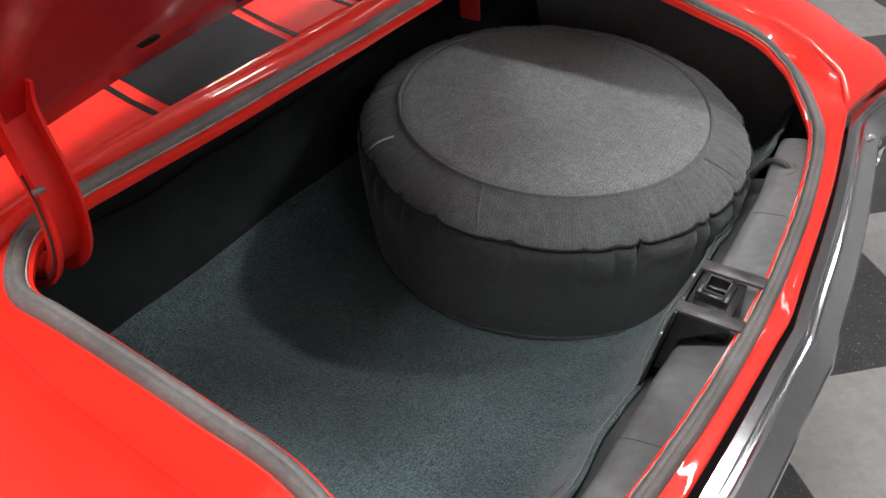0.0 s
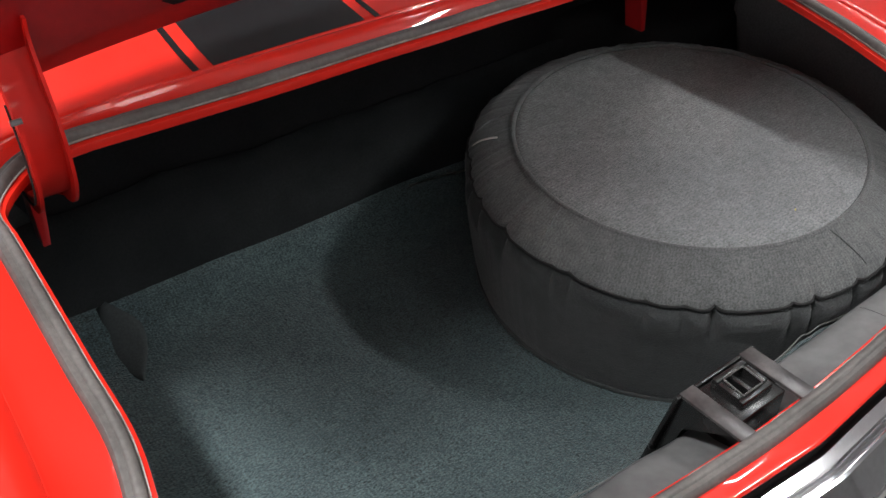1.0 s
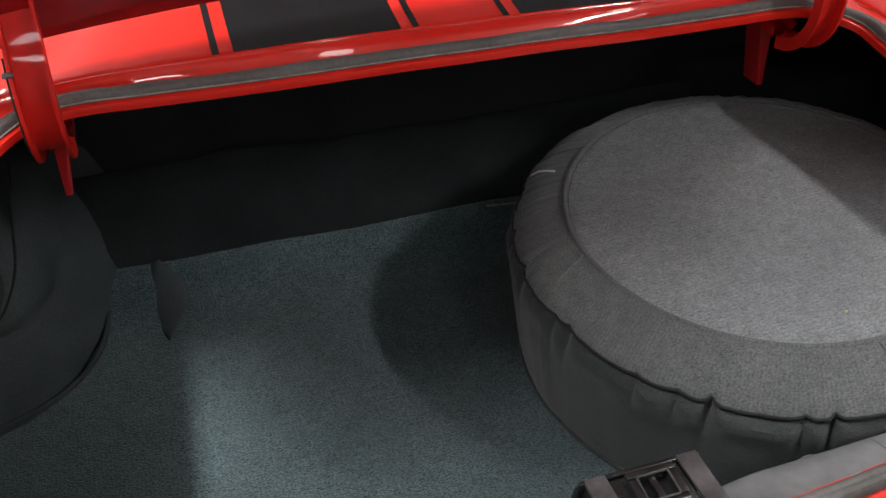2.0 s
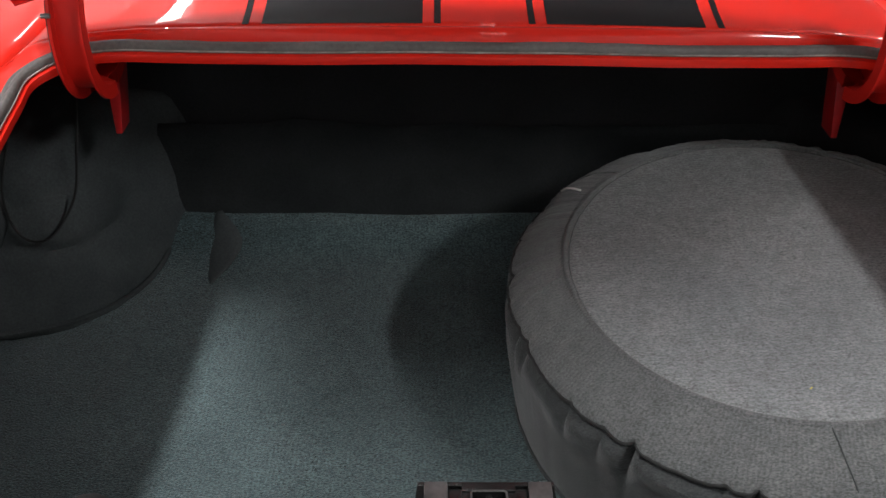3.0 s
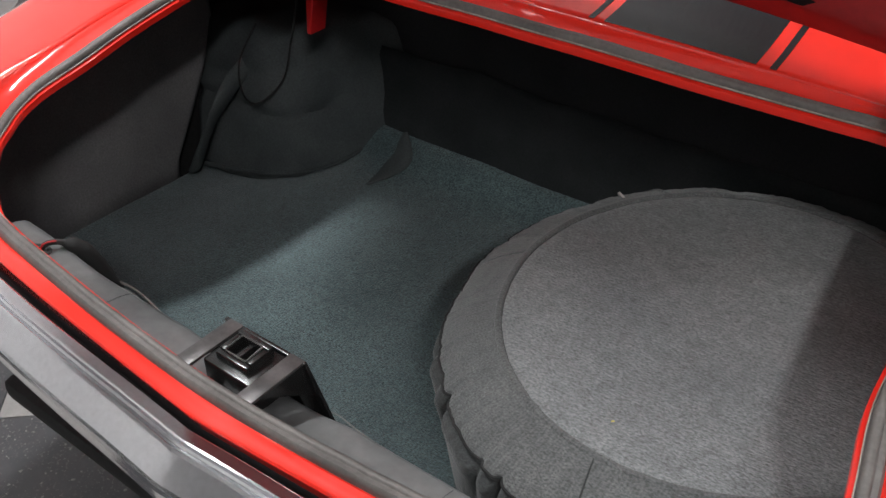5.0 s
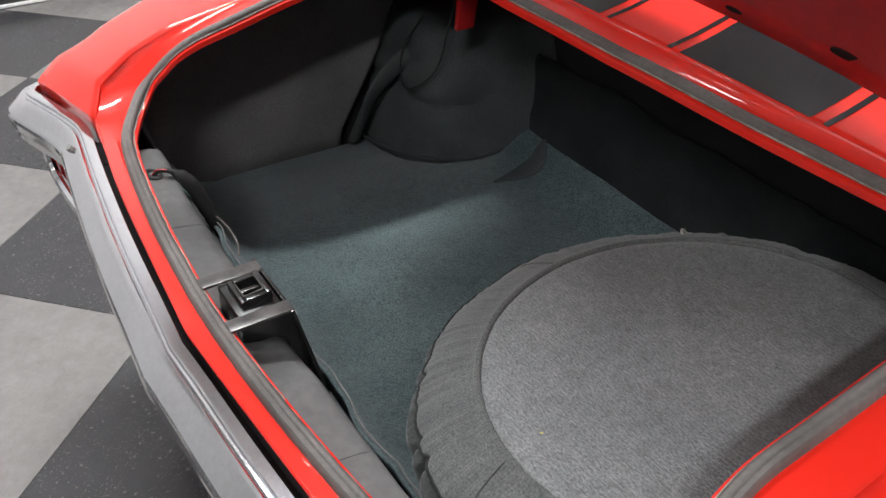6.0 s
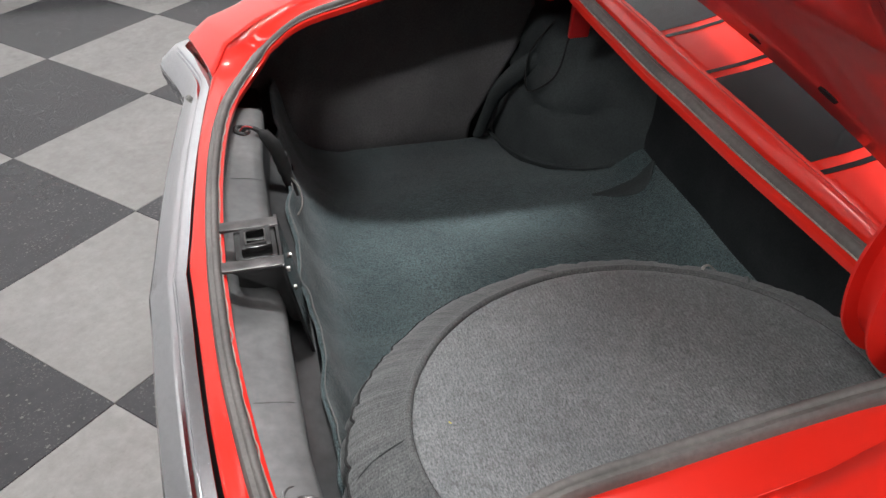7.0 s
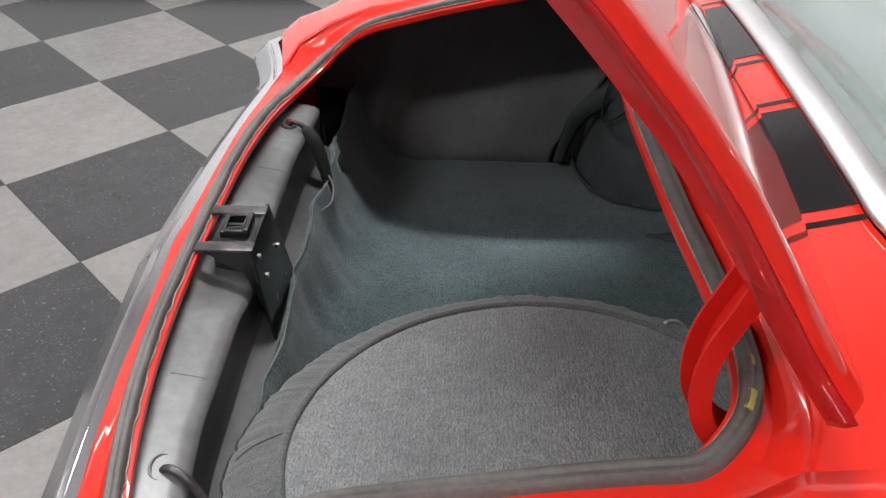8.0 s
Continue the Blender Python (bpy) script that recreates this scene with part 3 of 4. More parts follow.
part("underbody", box(-0.80, 0.80, 0.10, 4.45, 0.24, 0.29, 0.02), LINER, car, "black underbody")


def wheel(x, y):
    bm = bmesh.new()
    pro = [(.0, .0), (.165, .0), (.18, .012), (.20, .0), (.30, -.012), (.325, .01), (.332, .04), (.332, .16), (.325, .19), (.30, .21), (.0, .2)]
    s = 1 if x > 0 else -1
    rows = [[(x + s * (0.10 - d), y + r * math.cos(a), 0.332 + r * math.sin(a)) for r, d in pro[3:]] for a in np.linspace(0, 2 * math.pi, 33)[:-1]]
    sheet(rows, over=True, bm=bm)
    w = part("wheel", bm, TYRE, car, "black tyre")
    rows = [[(x + s * (0.10 - d), y + r * math.cos(a), 0.332 + r * math.sin(a)) for r, d in ((.01, .05), (.06, .03), (.10, .05), (.16, .05), (.185, .01), (.205, .004))] for a in np.linspace(0, 2 * math.pi, 33)[:-1]]
    part("rim", sheet(rows, over=True), CHROME, w, "chrome wheel rim")


for x in (-0.78, 0.78):
    wheel(x, 1.20), wheel(x, 3.85)

# ---- tail: panel, lamps, bumper ----
tail_line = [p for p in EDGE[:7]]
xs = np.linspace(-0.618, 0.618, 43)
lip = [(x, np.interp(abs(x), [e[0] for e in tail_line], [e[1] for e in tail_line]), np.interp(abs(x), [e[0] for e in tail_line], [e[2] for e in tail_line])) for x in xs]
rows = [[(x, y, z) for x, y, z in lip], [(x, y + .001, z - .005) for x, y, z in lip], [(x, y + .006, z - .012) for x, y, z in lip], [(x * 1.2, y + .02, .72) for x, y, z in lip],
        [(x * 1.45, y + .045 * abs(x) + .02, .6) for x, y, z in lip], [(x * 1.45, y + .045 * abs(x) + .05, .44) for x, y, z in lip], [(x * 1.4, y + .12, .30) for x, y, z in lip]]
thick(part("tail_panel", sheet(rows), RED, car, "red tail panel"), 0.003, 1.0)


def bumper_line():
    half = [(0, -.0180, .772), (.012, -.0172, .772), (.03, -.0160, .772), (.10, -.0118, .772), (.20, -.0068, .772), (.32, .0015, .7715), (.41, .0095, .771), (.52, .0205, .770), (.60, .0300, .769), (.65, .0345, .768),
            (.69, .0310, .768), (.76, .0150, .767), (.82, -.0020, .766), (.862, -.0120, .765), (.890, .002, .762), (.908, .04, .757), (.916, .09, .754), (.921, .16, .75), (.922, .26, .748)]
    right = smooth_path(half, 110)
    return np.vstack([(right * [-1, 1, 1])[:0:-1], right])


line = bumper_line() + np.array([0, .004, .006])
prof = [(.0, -.020), (.0, -.001), (.001, .0005), (.0145, .0005), (.0165, -.0012), (.0178, -.0058), (.0205, -.0075), (.0235, -.0062), (.0262, -.0052), (.0300, -.0070), (.0560, -.0320), (.0585, -.0365),
        (.0595, -.044), (.0585, -.058), (.052, -.070), (.053, -.079), (.046, -.090), (.030, -.096), (.012, -.090), (.006, -.06)]
bumper = part("rear_bumper", tube(line, prof), CHROME, car, "bright chrome rear bumper bar with a pointed middle", crisp=9)
inner = [(x, np.interp(x, line[:, 0], line[:, 1])) for x in xs]
# added black sheet keeps the gap before the bumper dark
gap = [[(x, y + .010, .770) for x, y, z in lip], [(x, y + .006, .757) for x, y, z in lip], [(x, y - .004, .752) for x, y in inner]]
thick(part("bumper_gap_dark", sheet(gap), LINER, bumper, "black sheet added for the dark of the gap before the bumper"), .002)
for sign in (-1, 1):
    b = bmesh.new()
    c = Vector((sign * .615, -.004, .757))
    tube([c, c + Vector((0, -.004, .007))], ring(.006, 8), up=(0, 1, 0), bm=b)
    part("bolt", b, BOLT, bumper, "small bumper bolt")
    rim = [(sign * (.63 + .20 * u), -.004 - .012 * u, .60 + .10 * v) for u, v in ((0, 0), (1, 0), (1, 1), (0, 1))]
    lens_path = smooth_path(rim, 40, closed=True)
    lamp = part("tail_lamp", tube(lens_path, ring(.010, 8), closed=True, up=(0, 1, 0)), CHROME, car, "chrome tail lamp bezel under the bumper")
    part("lens", sheet([[(sign * (.63 + .20 * u), .006 - .012 * u, .60 + .10 * v) for u in np.linspace(0, 1, 5)] for v in (0, .5, 1)]), LENS, lamp, "red lamp lens")

# ---- inside of the trunk: sheet-metal shelf behind the tail, liner ----
shelf_pro = [(.030, .772), (.060, .768), (.095, .762), (.109, .757), (.114, .752), (.1155, .746), (.1145, .715), (.1140, .690), (.116, .678), (.119, .671), (.128, .667), (.152, .660), (.158, .640), (.160, .50)]
rows = []
for x in np.linspace(-.54, .54, 121):
    push = 0.016 * ease(.30, .54, abs(x))
    dip = .014 * (1 - ease(.065, .150, abs(x + .012)))  # pressed down round the latch
    rows.append([(x, y + push + .0015 * wob(x, y, 0, 9), z + .002 * wob(x, z, 3, 6) - dip * ease(.035, .075, y) * ease(.66, .72, z)) for y, z in shelf_pro])
# the face turns from the lamps; its shadow is put into a darker grey
part("shelf_face", sheet([r[5:] for r in rows]), FACE_SHADED, car, "stepped face below the tail shelf, its shade in the colour", crisp=30)
shelf = part("tail_shelf", sheet([r[:6] for r in rows]), STEEL, car, "grey painted sheet-metal shelf inside the tail")
for sign in (-1, 1):
    corner = [[(sign * x, y + (.02 if y > .1 else 0), z - .012 - .10 * ease(.53, .60, x) * (z > .6)) for y, z in shelf_pro] for x in np.linspace(.535, .90, 14)]
    part("tail_corner", sheet(corner), LINER, car, "black corner pocket behind the tail lamp")
for name, x0, x1 in (("liner_left", -.925, -.905), ("liner_right", .905, .925)):
    part("trunk_side_wall", box(x0, x1, .20, 1.10, .42, .86, .002), LINER, car, "dark inner side wall of the trunk")
part("seat_bulkhead", box(-.905, .905, 1.085, 1.10, .42, 1.0, .002), LINER, car, "black bulkhead behind the rear seat")
part("trunk_pan", box(-.905, .905, .12, 1.085, .40, .42, .002), LINER, car, "black steel trunk floor pan")


def hinge(sign):
    c = sign * 0.536
    pts = [(c, .80, .985), (c, .765, .963), (c, .725, .952), (c, .690, .953), (c, .662, .968), (c, .644, .997), (c, .640, 1.036), (c, .646, 1.07), (c, .660, 1.105),
           (c, .668, 1.128), (c, .672, 1.146), (c, .670, 1.162), (c, .667, 1.174)]
    path = smooth_path(pts, 44)
    u = [(-.021, -.003), (-.021, .016), (-.017, .016), (-.017, .001), (.017, .001), (.017, .016), (.021, .016), (.021, -.003)]
    bm = tube(path, [(a, -b) for a, b in u], up=(0, 1, 0.001))
    bmesh.ops.bevel(bm, geom=[e for e in bm.edges if e.is_manifold and e.calc_face_angle(0) > 1.0], offset=0.0015, segments=2, affect="EDGES")
    arm = part("hinge_arm", bm, HINGE_RED, car, "curved red gooseneck trunk hinge")
    if sign < 0:
        part("hinge_clip", tube([(c - .0265, .629, 1.078), (c - .015, .629, 1.078)], ring(.0034, 8), up=(0, 0, 1)), STEEL, arm, "grey wire clip")
        run = [tuple(p + np.array([-.0235, -.010, .0])) for p in path[6:34]]
        part("hinge_wire", tube(run, ring(.0013, 6), up=(1, 0, 0)), TYRE, arm, "thin black wire clipped along the hinge")
    plate = slab([(c - .014, .762), (c + .014, .762), (c + .014, .804), (c - .014, .804)], (.842, .99), .003)
    for v in plate.verts:
        if v.co.z < .9:
            v.co.x, v.co.y = c + 0.010 * sign + (v.co.x - c) * 0.35, v.co.y - 0.008
    part("hinge_bracket", plate, RED_SHADED, car, "red hinge bracket under the front rail")
    return arm


hinge(-1), hinge(1)

# ---- lid, standing open ----
ANG = radians(50)
LID_AT, LID_V, LID_N = Vector((0, .774, 1.074)), Vector((0, -math.cos(ANG), math.sin(ANG))), Vector((0, math.sin(ANG), math.cos(ANG)))


LID_FRONT = .062  # the front edge stands clear of the deck


def lid_half(v):
    return np.interp(v, [LID_FRONT, LID_FRONT + .008, LID_FRONT + .03, LID_FRONT + .07, .15, .40, .55, .62, .68, .70, .715], [.625, .638, .643, .645, .645, .645, .640, .624, .57, .50, .40])


def lid_point(x, v, depth):
    v -= 0.0775 * x * x * max(0.0, 1 - (v - LID_FRONT) / 0.2)  # the front edge sweeps forward to the sides
    bow = 0.022 * math.sin(math.pi * min(1, v / 0.72)) - (0.045 + 0.03 * (1 - ease(.09, .3, v))) * x * x
    return tuple(LID_AT + Vector((x, 0, 0)) + LID_V * v + LID_N * (bow - depth) + Vector((0, 0.014 * (1 - (x / 0.645) ** 2) * (1 - min(1, v / 0.5)), 0)))


vs = [LID_FRONT + v for v in (0, .004, .009, .014, .02, .04, .07)] + [.18, .25, .32, .40, .48, .55, .60, .64, .67, .69, .705, .715]
us = np.sin(np.linspace(-1, 1, 41) * math.pi / 2 * 0.999)
skin_rows = [[lid_point(u * lid_half(v), v, 0.012 * (1 - min(1, (v - LID_FRONT) / 0.012)) ** 2 + 0.012 * max(0, abs(u) - .985) / .015) for u in us] for v in vs]
lid = part("trunk_lid", sheet(skin_rows), RED, car, "red trunk lid with black stripes, standing open")
thick(lid, 0.002)
rows = []
for v in vs:
    row = []
    for u in us:
        x = u * (lid_half(v) - .006)
        side = min(lid_half(v) - abs(x), v - LID_FRONT, 0.715 - v)
        hat = ease(.002, .014, side) * (1 - 0.65 * ease(.085, .12, side))
        row.append(lid_point(x, max(v, LID_FRONT + .003), .008 + .026 * hat))
    rows.append(row)
inner = part("lid_inner_panel", sheet(rows), RED_SHADED, lid, "pressed red inner panel of the lid, its shade in the colour")
for sign in (-1, 1):
    rows = []
    for v in (.064, .07, .085, .10, .12, .15, .18, .25, .32, .40, .48, .55):
        x, deep = lid_half(max(v, LID_FRONT + .02)) - .001, .022 + .012 * (1 - ease(.05, .42, v))
        edge_a, edge_b = Vector(lid_point(sign * x, v, .013)), Vector(lid_point(sign * (x - .012), v, deep))
        back = Vector(lid_point(sign * (x - .075), v, deep - .012))
        rows.append([tuple(edge_a), tuple(edge_a.lerp(edge_b, .5) + Vector((sign * .003, 0, 0))), tuple(edge_b), tuple(edge_b.lerp(back, .5)), tuple(back)])
    thick(part("lid_side_flange", sheet(rows), RED_SHADED, lid, "folded red side flange of the lid"), .002, 0)
for x, v, r in ((-.35, .12, .011), (-.17, .098, .007), (.17, .098, .007), (.35, .12, .011)):
    c = Vector(lid_point(x, v, .0348))
    loop = [tuple(c + Vector((2.0 * r * math.cos(a), 0, 0)) + LID_V * (r * .8 * math.sin(a))) for a in np.linspace(0, 2 * math.pi, 17)[:-1]]
    low = [tuple(Vector(p) + LID_N * .012) for p in loop]
    bm = sheet([loop, low], around=True)
    bm.verts.ensure_lookup_table()
    bm.faces.new(bm.verts[:16])
    part("slot_hole", bm, LINER, inner, "dark slot in the inner panel")
for sign in (-1, 1):
    for name, a, b in (("lid_stripe", 0.085, 0.305), ("lid_pinstripe", 0.060, 0.069), ("lid_pinstripe", 0.323, 0.332)):
        rows = [[lid_point(sign * x, v, -.0009) for x in np.linspace(a, b, 9)] for v in vs[1:-1]]
        part(name, sheet(rows), BLACK_PAINT, lid, "gloss black racing stripe")

# ---- latch in the middle of the tail ----
latch = part("latch", slab([(-.085, .117), (.050, .117), (.050, .122), (-.085, .122)], (.662, .806), .0015), BLACK_STEEL, car, "black steel trunk latch on its bracket")
for v in latch.data.vertices:
    if v.co.z < .72:
        v.co.x = -.010 + (v.co.x + .0175) * 1.26
        v.co.y += .028  # the plate's foot leans forward
for name, x0, x1 in (("latch_cheek", -.078, -.055), ("latch_cheek", .024, .047)):
    bm = box(x0, x1, .036, .122, .802, .8065, .0012)
    xm = x0 if x0 < 0 else x1 - .003
    side_plate = [(.048, .803), (.119, .803), (.136, .700), (.124, .704), (.108, .762), (.070, .789)]
    web = bmesh.new()
    for dx in (0, .003):
        web.faces.new([web.verts.new((xm + dx, y, z)) for y, z in side_plate])
    web.verts.ensure_lookup_table()
    for k in range(6):
        web.faces.new([web.verts[k], web.verts[(k + 1) % 6], web.verts[6 + (k + 1) % 6], web.verts[6 + k]])
    part("latch_web", web, BLACK_STEEL, latch, "black tapered side plate", smooth=False)
    part(name, bm, LATCH_GREY, latch, "worn grey steel bracket cheek")
bm = bmesh.new()
for b in ((-.042, .010, .066, .073, .760, .814), (-.042, .010, .101, .109, .760, .818), (-.042, -.033, .073, .101, .760, .816), (.001, .010, .073, .101, .760, .816)):
    box(*b, .0015, bm)
part("lock_box", bm, BLACK_STEEL, latch, "black lock box with an open top")
bm = box(-.0195, -.0125, .070, .106, .800, .8125, .0015)
part("lock_bar", bm, BLACK_STEEL, latch, "worn steel lock bar")
for x, z in ((-.060, .745), (.026, .748), (.030, .785)):
    y = .121 + .028 * (.806 - z) / .144
    part("bolt", tube([(x, y, z), (x, y + .0045, z)], ring(.0040, 10), up=(0, 0, 1)), BOLT, latch, "small zinc bolt")
rim_path = [(-.033, .073, .8155), (.001, .073, .8155), (.001, .101, .818), (-.033, .101, .818)]
rim_path = [tuple(np.array(a) * (1 - f) + np.array(b) * f) for a, b in zip(rim_path, rim_path[1:] + rim_path[:1]) for f in (.06, .35, .65, .94)]
part("lock_rim", tube(rim_path, ring(.0011, 6), closed=True), LATCH_GREY, latch, "bare worn rim of the lock box")
part("lock_body", box(-.0545, .0235, .056, .1165, .752, .803, .003), BLACK_STEEL, latch, "black lock body")


# ---- carpet and coverings ----
FLOOR_PRO = [(.152, .676), (.160, .664), (.170, .62), (.185, .575), (.205, .540), (.24, .516), (.30, .507), (.38, .505), (.46, .505), (.54, .505), (.62, .505), (.70, .505), (.78, .506),
             (.83, .508), (.865, .512), (.890, .519), (.908, .530), (.922, .544), (.932, .553), (.940, .560), (.948, .567), (.955, .570), (.960, .566), (.964, .556)]


def carpet_point(x, k):
    y, z = FLOOR_PRO[k]
    low = 1 - ease(.52, .60, z)
    z -= 0.045 * ease(.50, .86, -x) * low
    z += low * (0.006 * wob(x, y, 0, 5) + 0.0035 * wob(x, y, 2, 14))
    y += (1 - low) * (0.008 * wob(x, z, 5, 5)) + (0.012 * ease(.35, .62, abs(x)) if y < .25 else 0)
    if .88 < y < .97:  # a soft crease where it turns up
        z += .006 * wob(x, 2, 6, 4) * ease(.88, .92, y)
        y -= .010 * math.exp(-((z - .556) / .010) ** 2) * ease(-.48, -.25, x)
    if y < .30:  # rumpled where it climbs to the tail
        lump = wob(x, y, 4, 9) + .6 * wob(x, y, 8, 21)
        y += .010 * lump * (1 - ease(.2, .3, y))
        z += .006 * lump * ease(.16, .2, y)
    if k == 0:
        z += .010 * wob(x, 0, 7, 11) + .008 * wob(x, 1, 9, 30)
        y += .005 * wob(x, 3, 1, 16)
    return (x, y, z)


carpet = thing("trunk_carpet", (0, .6, .42), "dark green-black looped trunk carpet with worn edges", "carpet")
fine_x = np.linspace(-.875, .875, 141)
mat_ob = part("floor_carpet", sheet([[carpet_point(x, k) for x in fine_x] for k in range(len(FLOOR_PRO))]), CARPET, carpet, "dark green-black carpet over the trunk floor")
thick(mat_ob, 0.008)
rows = [[(x, y + .006 * wob(x, z, 3, 4), z + (.014 * wob(x, 1, 2, 5) + .006 * wob(x, 2, 2, 17)) * (z > .66)) for x in np.linspace(-.74, .90, 99)]
        for y, z in ((.953, .548), (.955, .562), (.957, .580), (.961, .600), (.966, .615), (.972, .636), (.980, .680), (.985, .715), (.992, .735))]
thick(part("riser_felt", sheet(rows), RISER, carpet, "dark felt turned up against the seat board"), .004)
rows = [[(x, y + .01 * wob(x, z, 3, 4), z + .004 * wob(x, 1, 2, 9)) for x in np.linspace(-.90, .90, 61)] for y, z in ((.985, .530), (.990, .560), (.997, .62), (1.006, .70), (1.010, .76), (1.014, .82), (1.02, .90), (1.024, .99))]
thick(part("seat_back_board", sheet(rows), SEAT_BOARD, carpet, "charcoal felt board behind the rear seat"), .005)
sub = mat_ob.modifiers.new("soft", "SUBSURF")
sub.levels = sub.render_levels = 1
for sign in (-1, 1):
    rows = []
    for z in (.44, .50, .58, .68, .78, .86, .895):
        rows.append([(sign * (.872 + .018 * (z - .44) / .45 + .006 * wob(y, z, 4, 5) - .020 * math.exp(-((y - .20 - .30 * (z - .55)) / .022) ** 2) - .012 * math.exp(-((y - .285 + .2 * (z - .6)) / .016) ** 2)), y, min(z, .78 + .35 * (y - .06))) for y in np.linspace(.06, .635 + .165 * min(1.0, max(0.0, (z - .48) / .27)), 60)])
    thick(part("side_board", sheet(rows), SIDE, carpet, "dark felted board along the trunk side"), .005, 0)
    # wheelhouse cover: an upholstered box with sagging wrinkles
    foot = smooth_path([(.875, .700, 0), (.80, .700, 0), (.72, .708, 0), (.655, .728, 0), (.605, .775, 0), (.572, .84, 0), (.535, .90, 0), (.490, .945, 0), (.420, .972, 0)], 46)
    rows = []
    for z in np.linspace(.475, .775, 26):
        up_ = (z - .475) / .30
        row = []
        for i, (x, y, _) in enumerate(foot):
            bulge = .016 * math.sin(up_ * math.pi)
            sag = .016 * math.exp(-((z - .625 - .012 * math.sin(i * .22)) / .014) ** 2) + .013 * math.exp(-((z - .695 + .014 * math.sin(i * .17 + 1)) / .014) ** 2)
            k = i / 45
            still = 1 - ease(.55, .85, k)  # flat where it runs out on the seat board
            d = (.5 * bulge - sag + .010 * wob(i * .16, z * 8, 2 + sign, 1.3)) * still - .115 * up_
            row.append((sign * (x - d * (.25 + .75 * k)), y - d * (1 - .6 * k) * .8, z))
        rows.append(row)
    for f, dz in ((.04, .012), (.14, .018), (.45, .020), (.9, .018)):
        rows.append([(x + (sign * .93 - x) * f, y + (1.03 - y) * f, .775 + dz) for x, y, z in rows[25]])
    # the right cover is blackened for the shade it lies in
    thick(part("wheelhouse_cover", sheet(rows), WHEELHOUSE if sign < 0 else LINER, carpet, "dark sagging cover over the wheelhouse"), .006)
hem = smooth_path([(-.86, .690, .478), (-.80, .690, .490), (-.72, .698, .502), (-.65, .722, .509), (-.598, .77, .513), (-.567, .84, .515), (-.553, .93, .525)], 44)
part("cover_hem", tube(hem, [(-.003, -.003), (-.003, .003), (0, .004), (.004, .002), (.004, -.003)]), WHEELHOUSE, carpet, "stitched hem of the wheelhouse cover")
part("button", tube([(-.661, .752, .512), (-.661, .749, .522)], ring(.006, 8), up=(1, 0, 0)), BOLT, carpet, "small fastener")
edge_a = smooth_path([(-.848, .646, .478), (-.797, .655, .575), (-.768, .668, .645), (-.770, .722, .700), (-.772, .800, .740)], 30)
edge_b = smooth_path([(-.828, .664, .480), (-.790, .695, .595), (-.768, .742, .655), (-.760, .775, .685), (-.757, .815, .715)], 30)
rows = [[tuple(a + (b - a) * w + np.array([.006 * math.sin(w * 3.1) + .002 * wob(i * .3, w, 2, 2), -.007 * math.sin(w * 3.1), 0])) for w in np.linspace(0, 1, 7)] for i, (a, b) in enumerate(zip(edge_a, edge_b))]
thick(part("loose_flap", sheet(rows), WHEELHOUSE, carpet, "folded loose edge of the side board"), .003, 0)
edge_a = smooth_path([(-.466, .812, .507), (-.486, .860, .506), (-.490, .912, .526), (-.476, .950, .566)], 20)
edge_b = smooth_path([(-.464, .815, .507), (-.434, .868, .517), (-.424, .915, .536), (-.462, .947, .576)], 20)
rows = [[tuple(a + (b - a) * w + np.array([0, -.005 * math.sin(w * 3.1), .004 * math.sin(w * 3.1)])) for w in np.linspace(0, 1, 7)] for a, b in zip(edge_a, edge_b)]
thick(part("carpet_fold", sheet(rows), WHEELHOUSE, carpet, "dark felt fold against the front riser"), .003, 0)
loop_wire = thing("hanging_wire", (-.68, .78, .69), "thin black wire hanging in a loop before the wheelhouse", "wire")
part("strand", tube(smooth_path([(-.612, .80, .90), (-.632, .79, .80), (-.652, .775, .71), (-.690, .735, .660), (-.735, .735, .665), (-.752, .75, .73), (-.745, .80, .80)], 40), ring(.0022, 6)), THREAD, loop_wire)
trim = smooth_path([carpet_point(x, 0) for x in np.linspace(-.52, .42, 60)], 160) + np.array([0, .003, .002])
part("torn_edge", tube(trim, ring(.0010, 5)), PIPING, carpet, "pale torn edge of the carpet")

# ---- spare wheel under its cloth cover ----
spare = thing("spare_wheel_cover", (CX, CY, .51), "dark grey cloth cover drawn over the spare wheel, with puckered seams", "tyre cover")


def pucker_at(a, seed):
    """Soft waves round the cover; the side panel, from seed 2 on, hangs smoother."""
    x, y = math.cos(a) * 2.2, math.sin(a) * 2.2
    fine = .6 if seed < 2 else .1
    return wob(x, y, seed, 2.2) + .7 * wob(x, y, seed + 5, 6) * (fine + .3) + fine * wob(x, y, seed + 9, 17)


random.seed(11)
GATHERS = [(2 * math.pi * k / 31 + random.uniform(-.08, .08), random.uniform(.012, .036), random.uniform(.35, 1.0)) for k in range(31)]


def gather_at(a):
    """How deep a sharp gather of the cloth is at this angle; between two gathers the cloth puffs out."""
    return max(deep * math.exp(-abs(((a - at + math.pi) % (2 * math.pi)) - math.pi) / wide) for at, wide, deep in GATHERS)


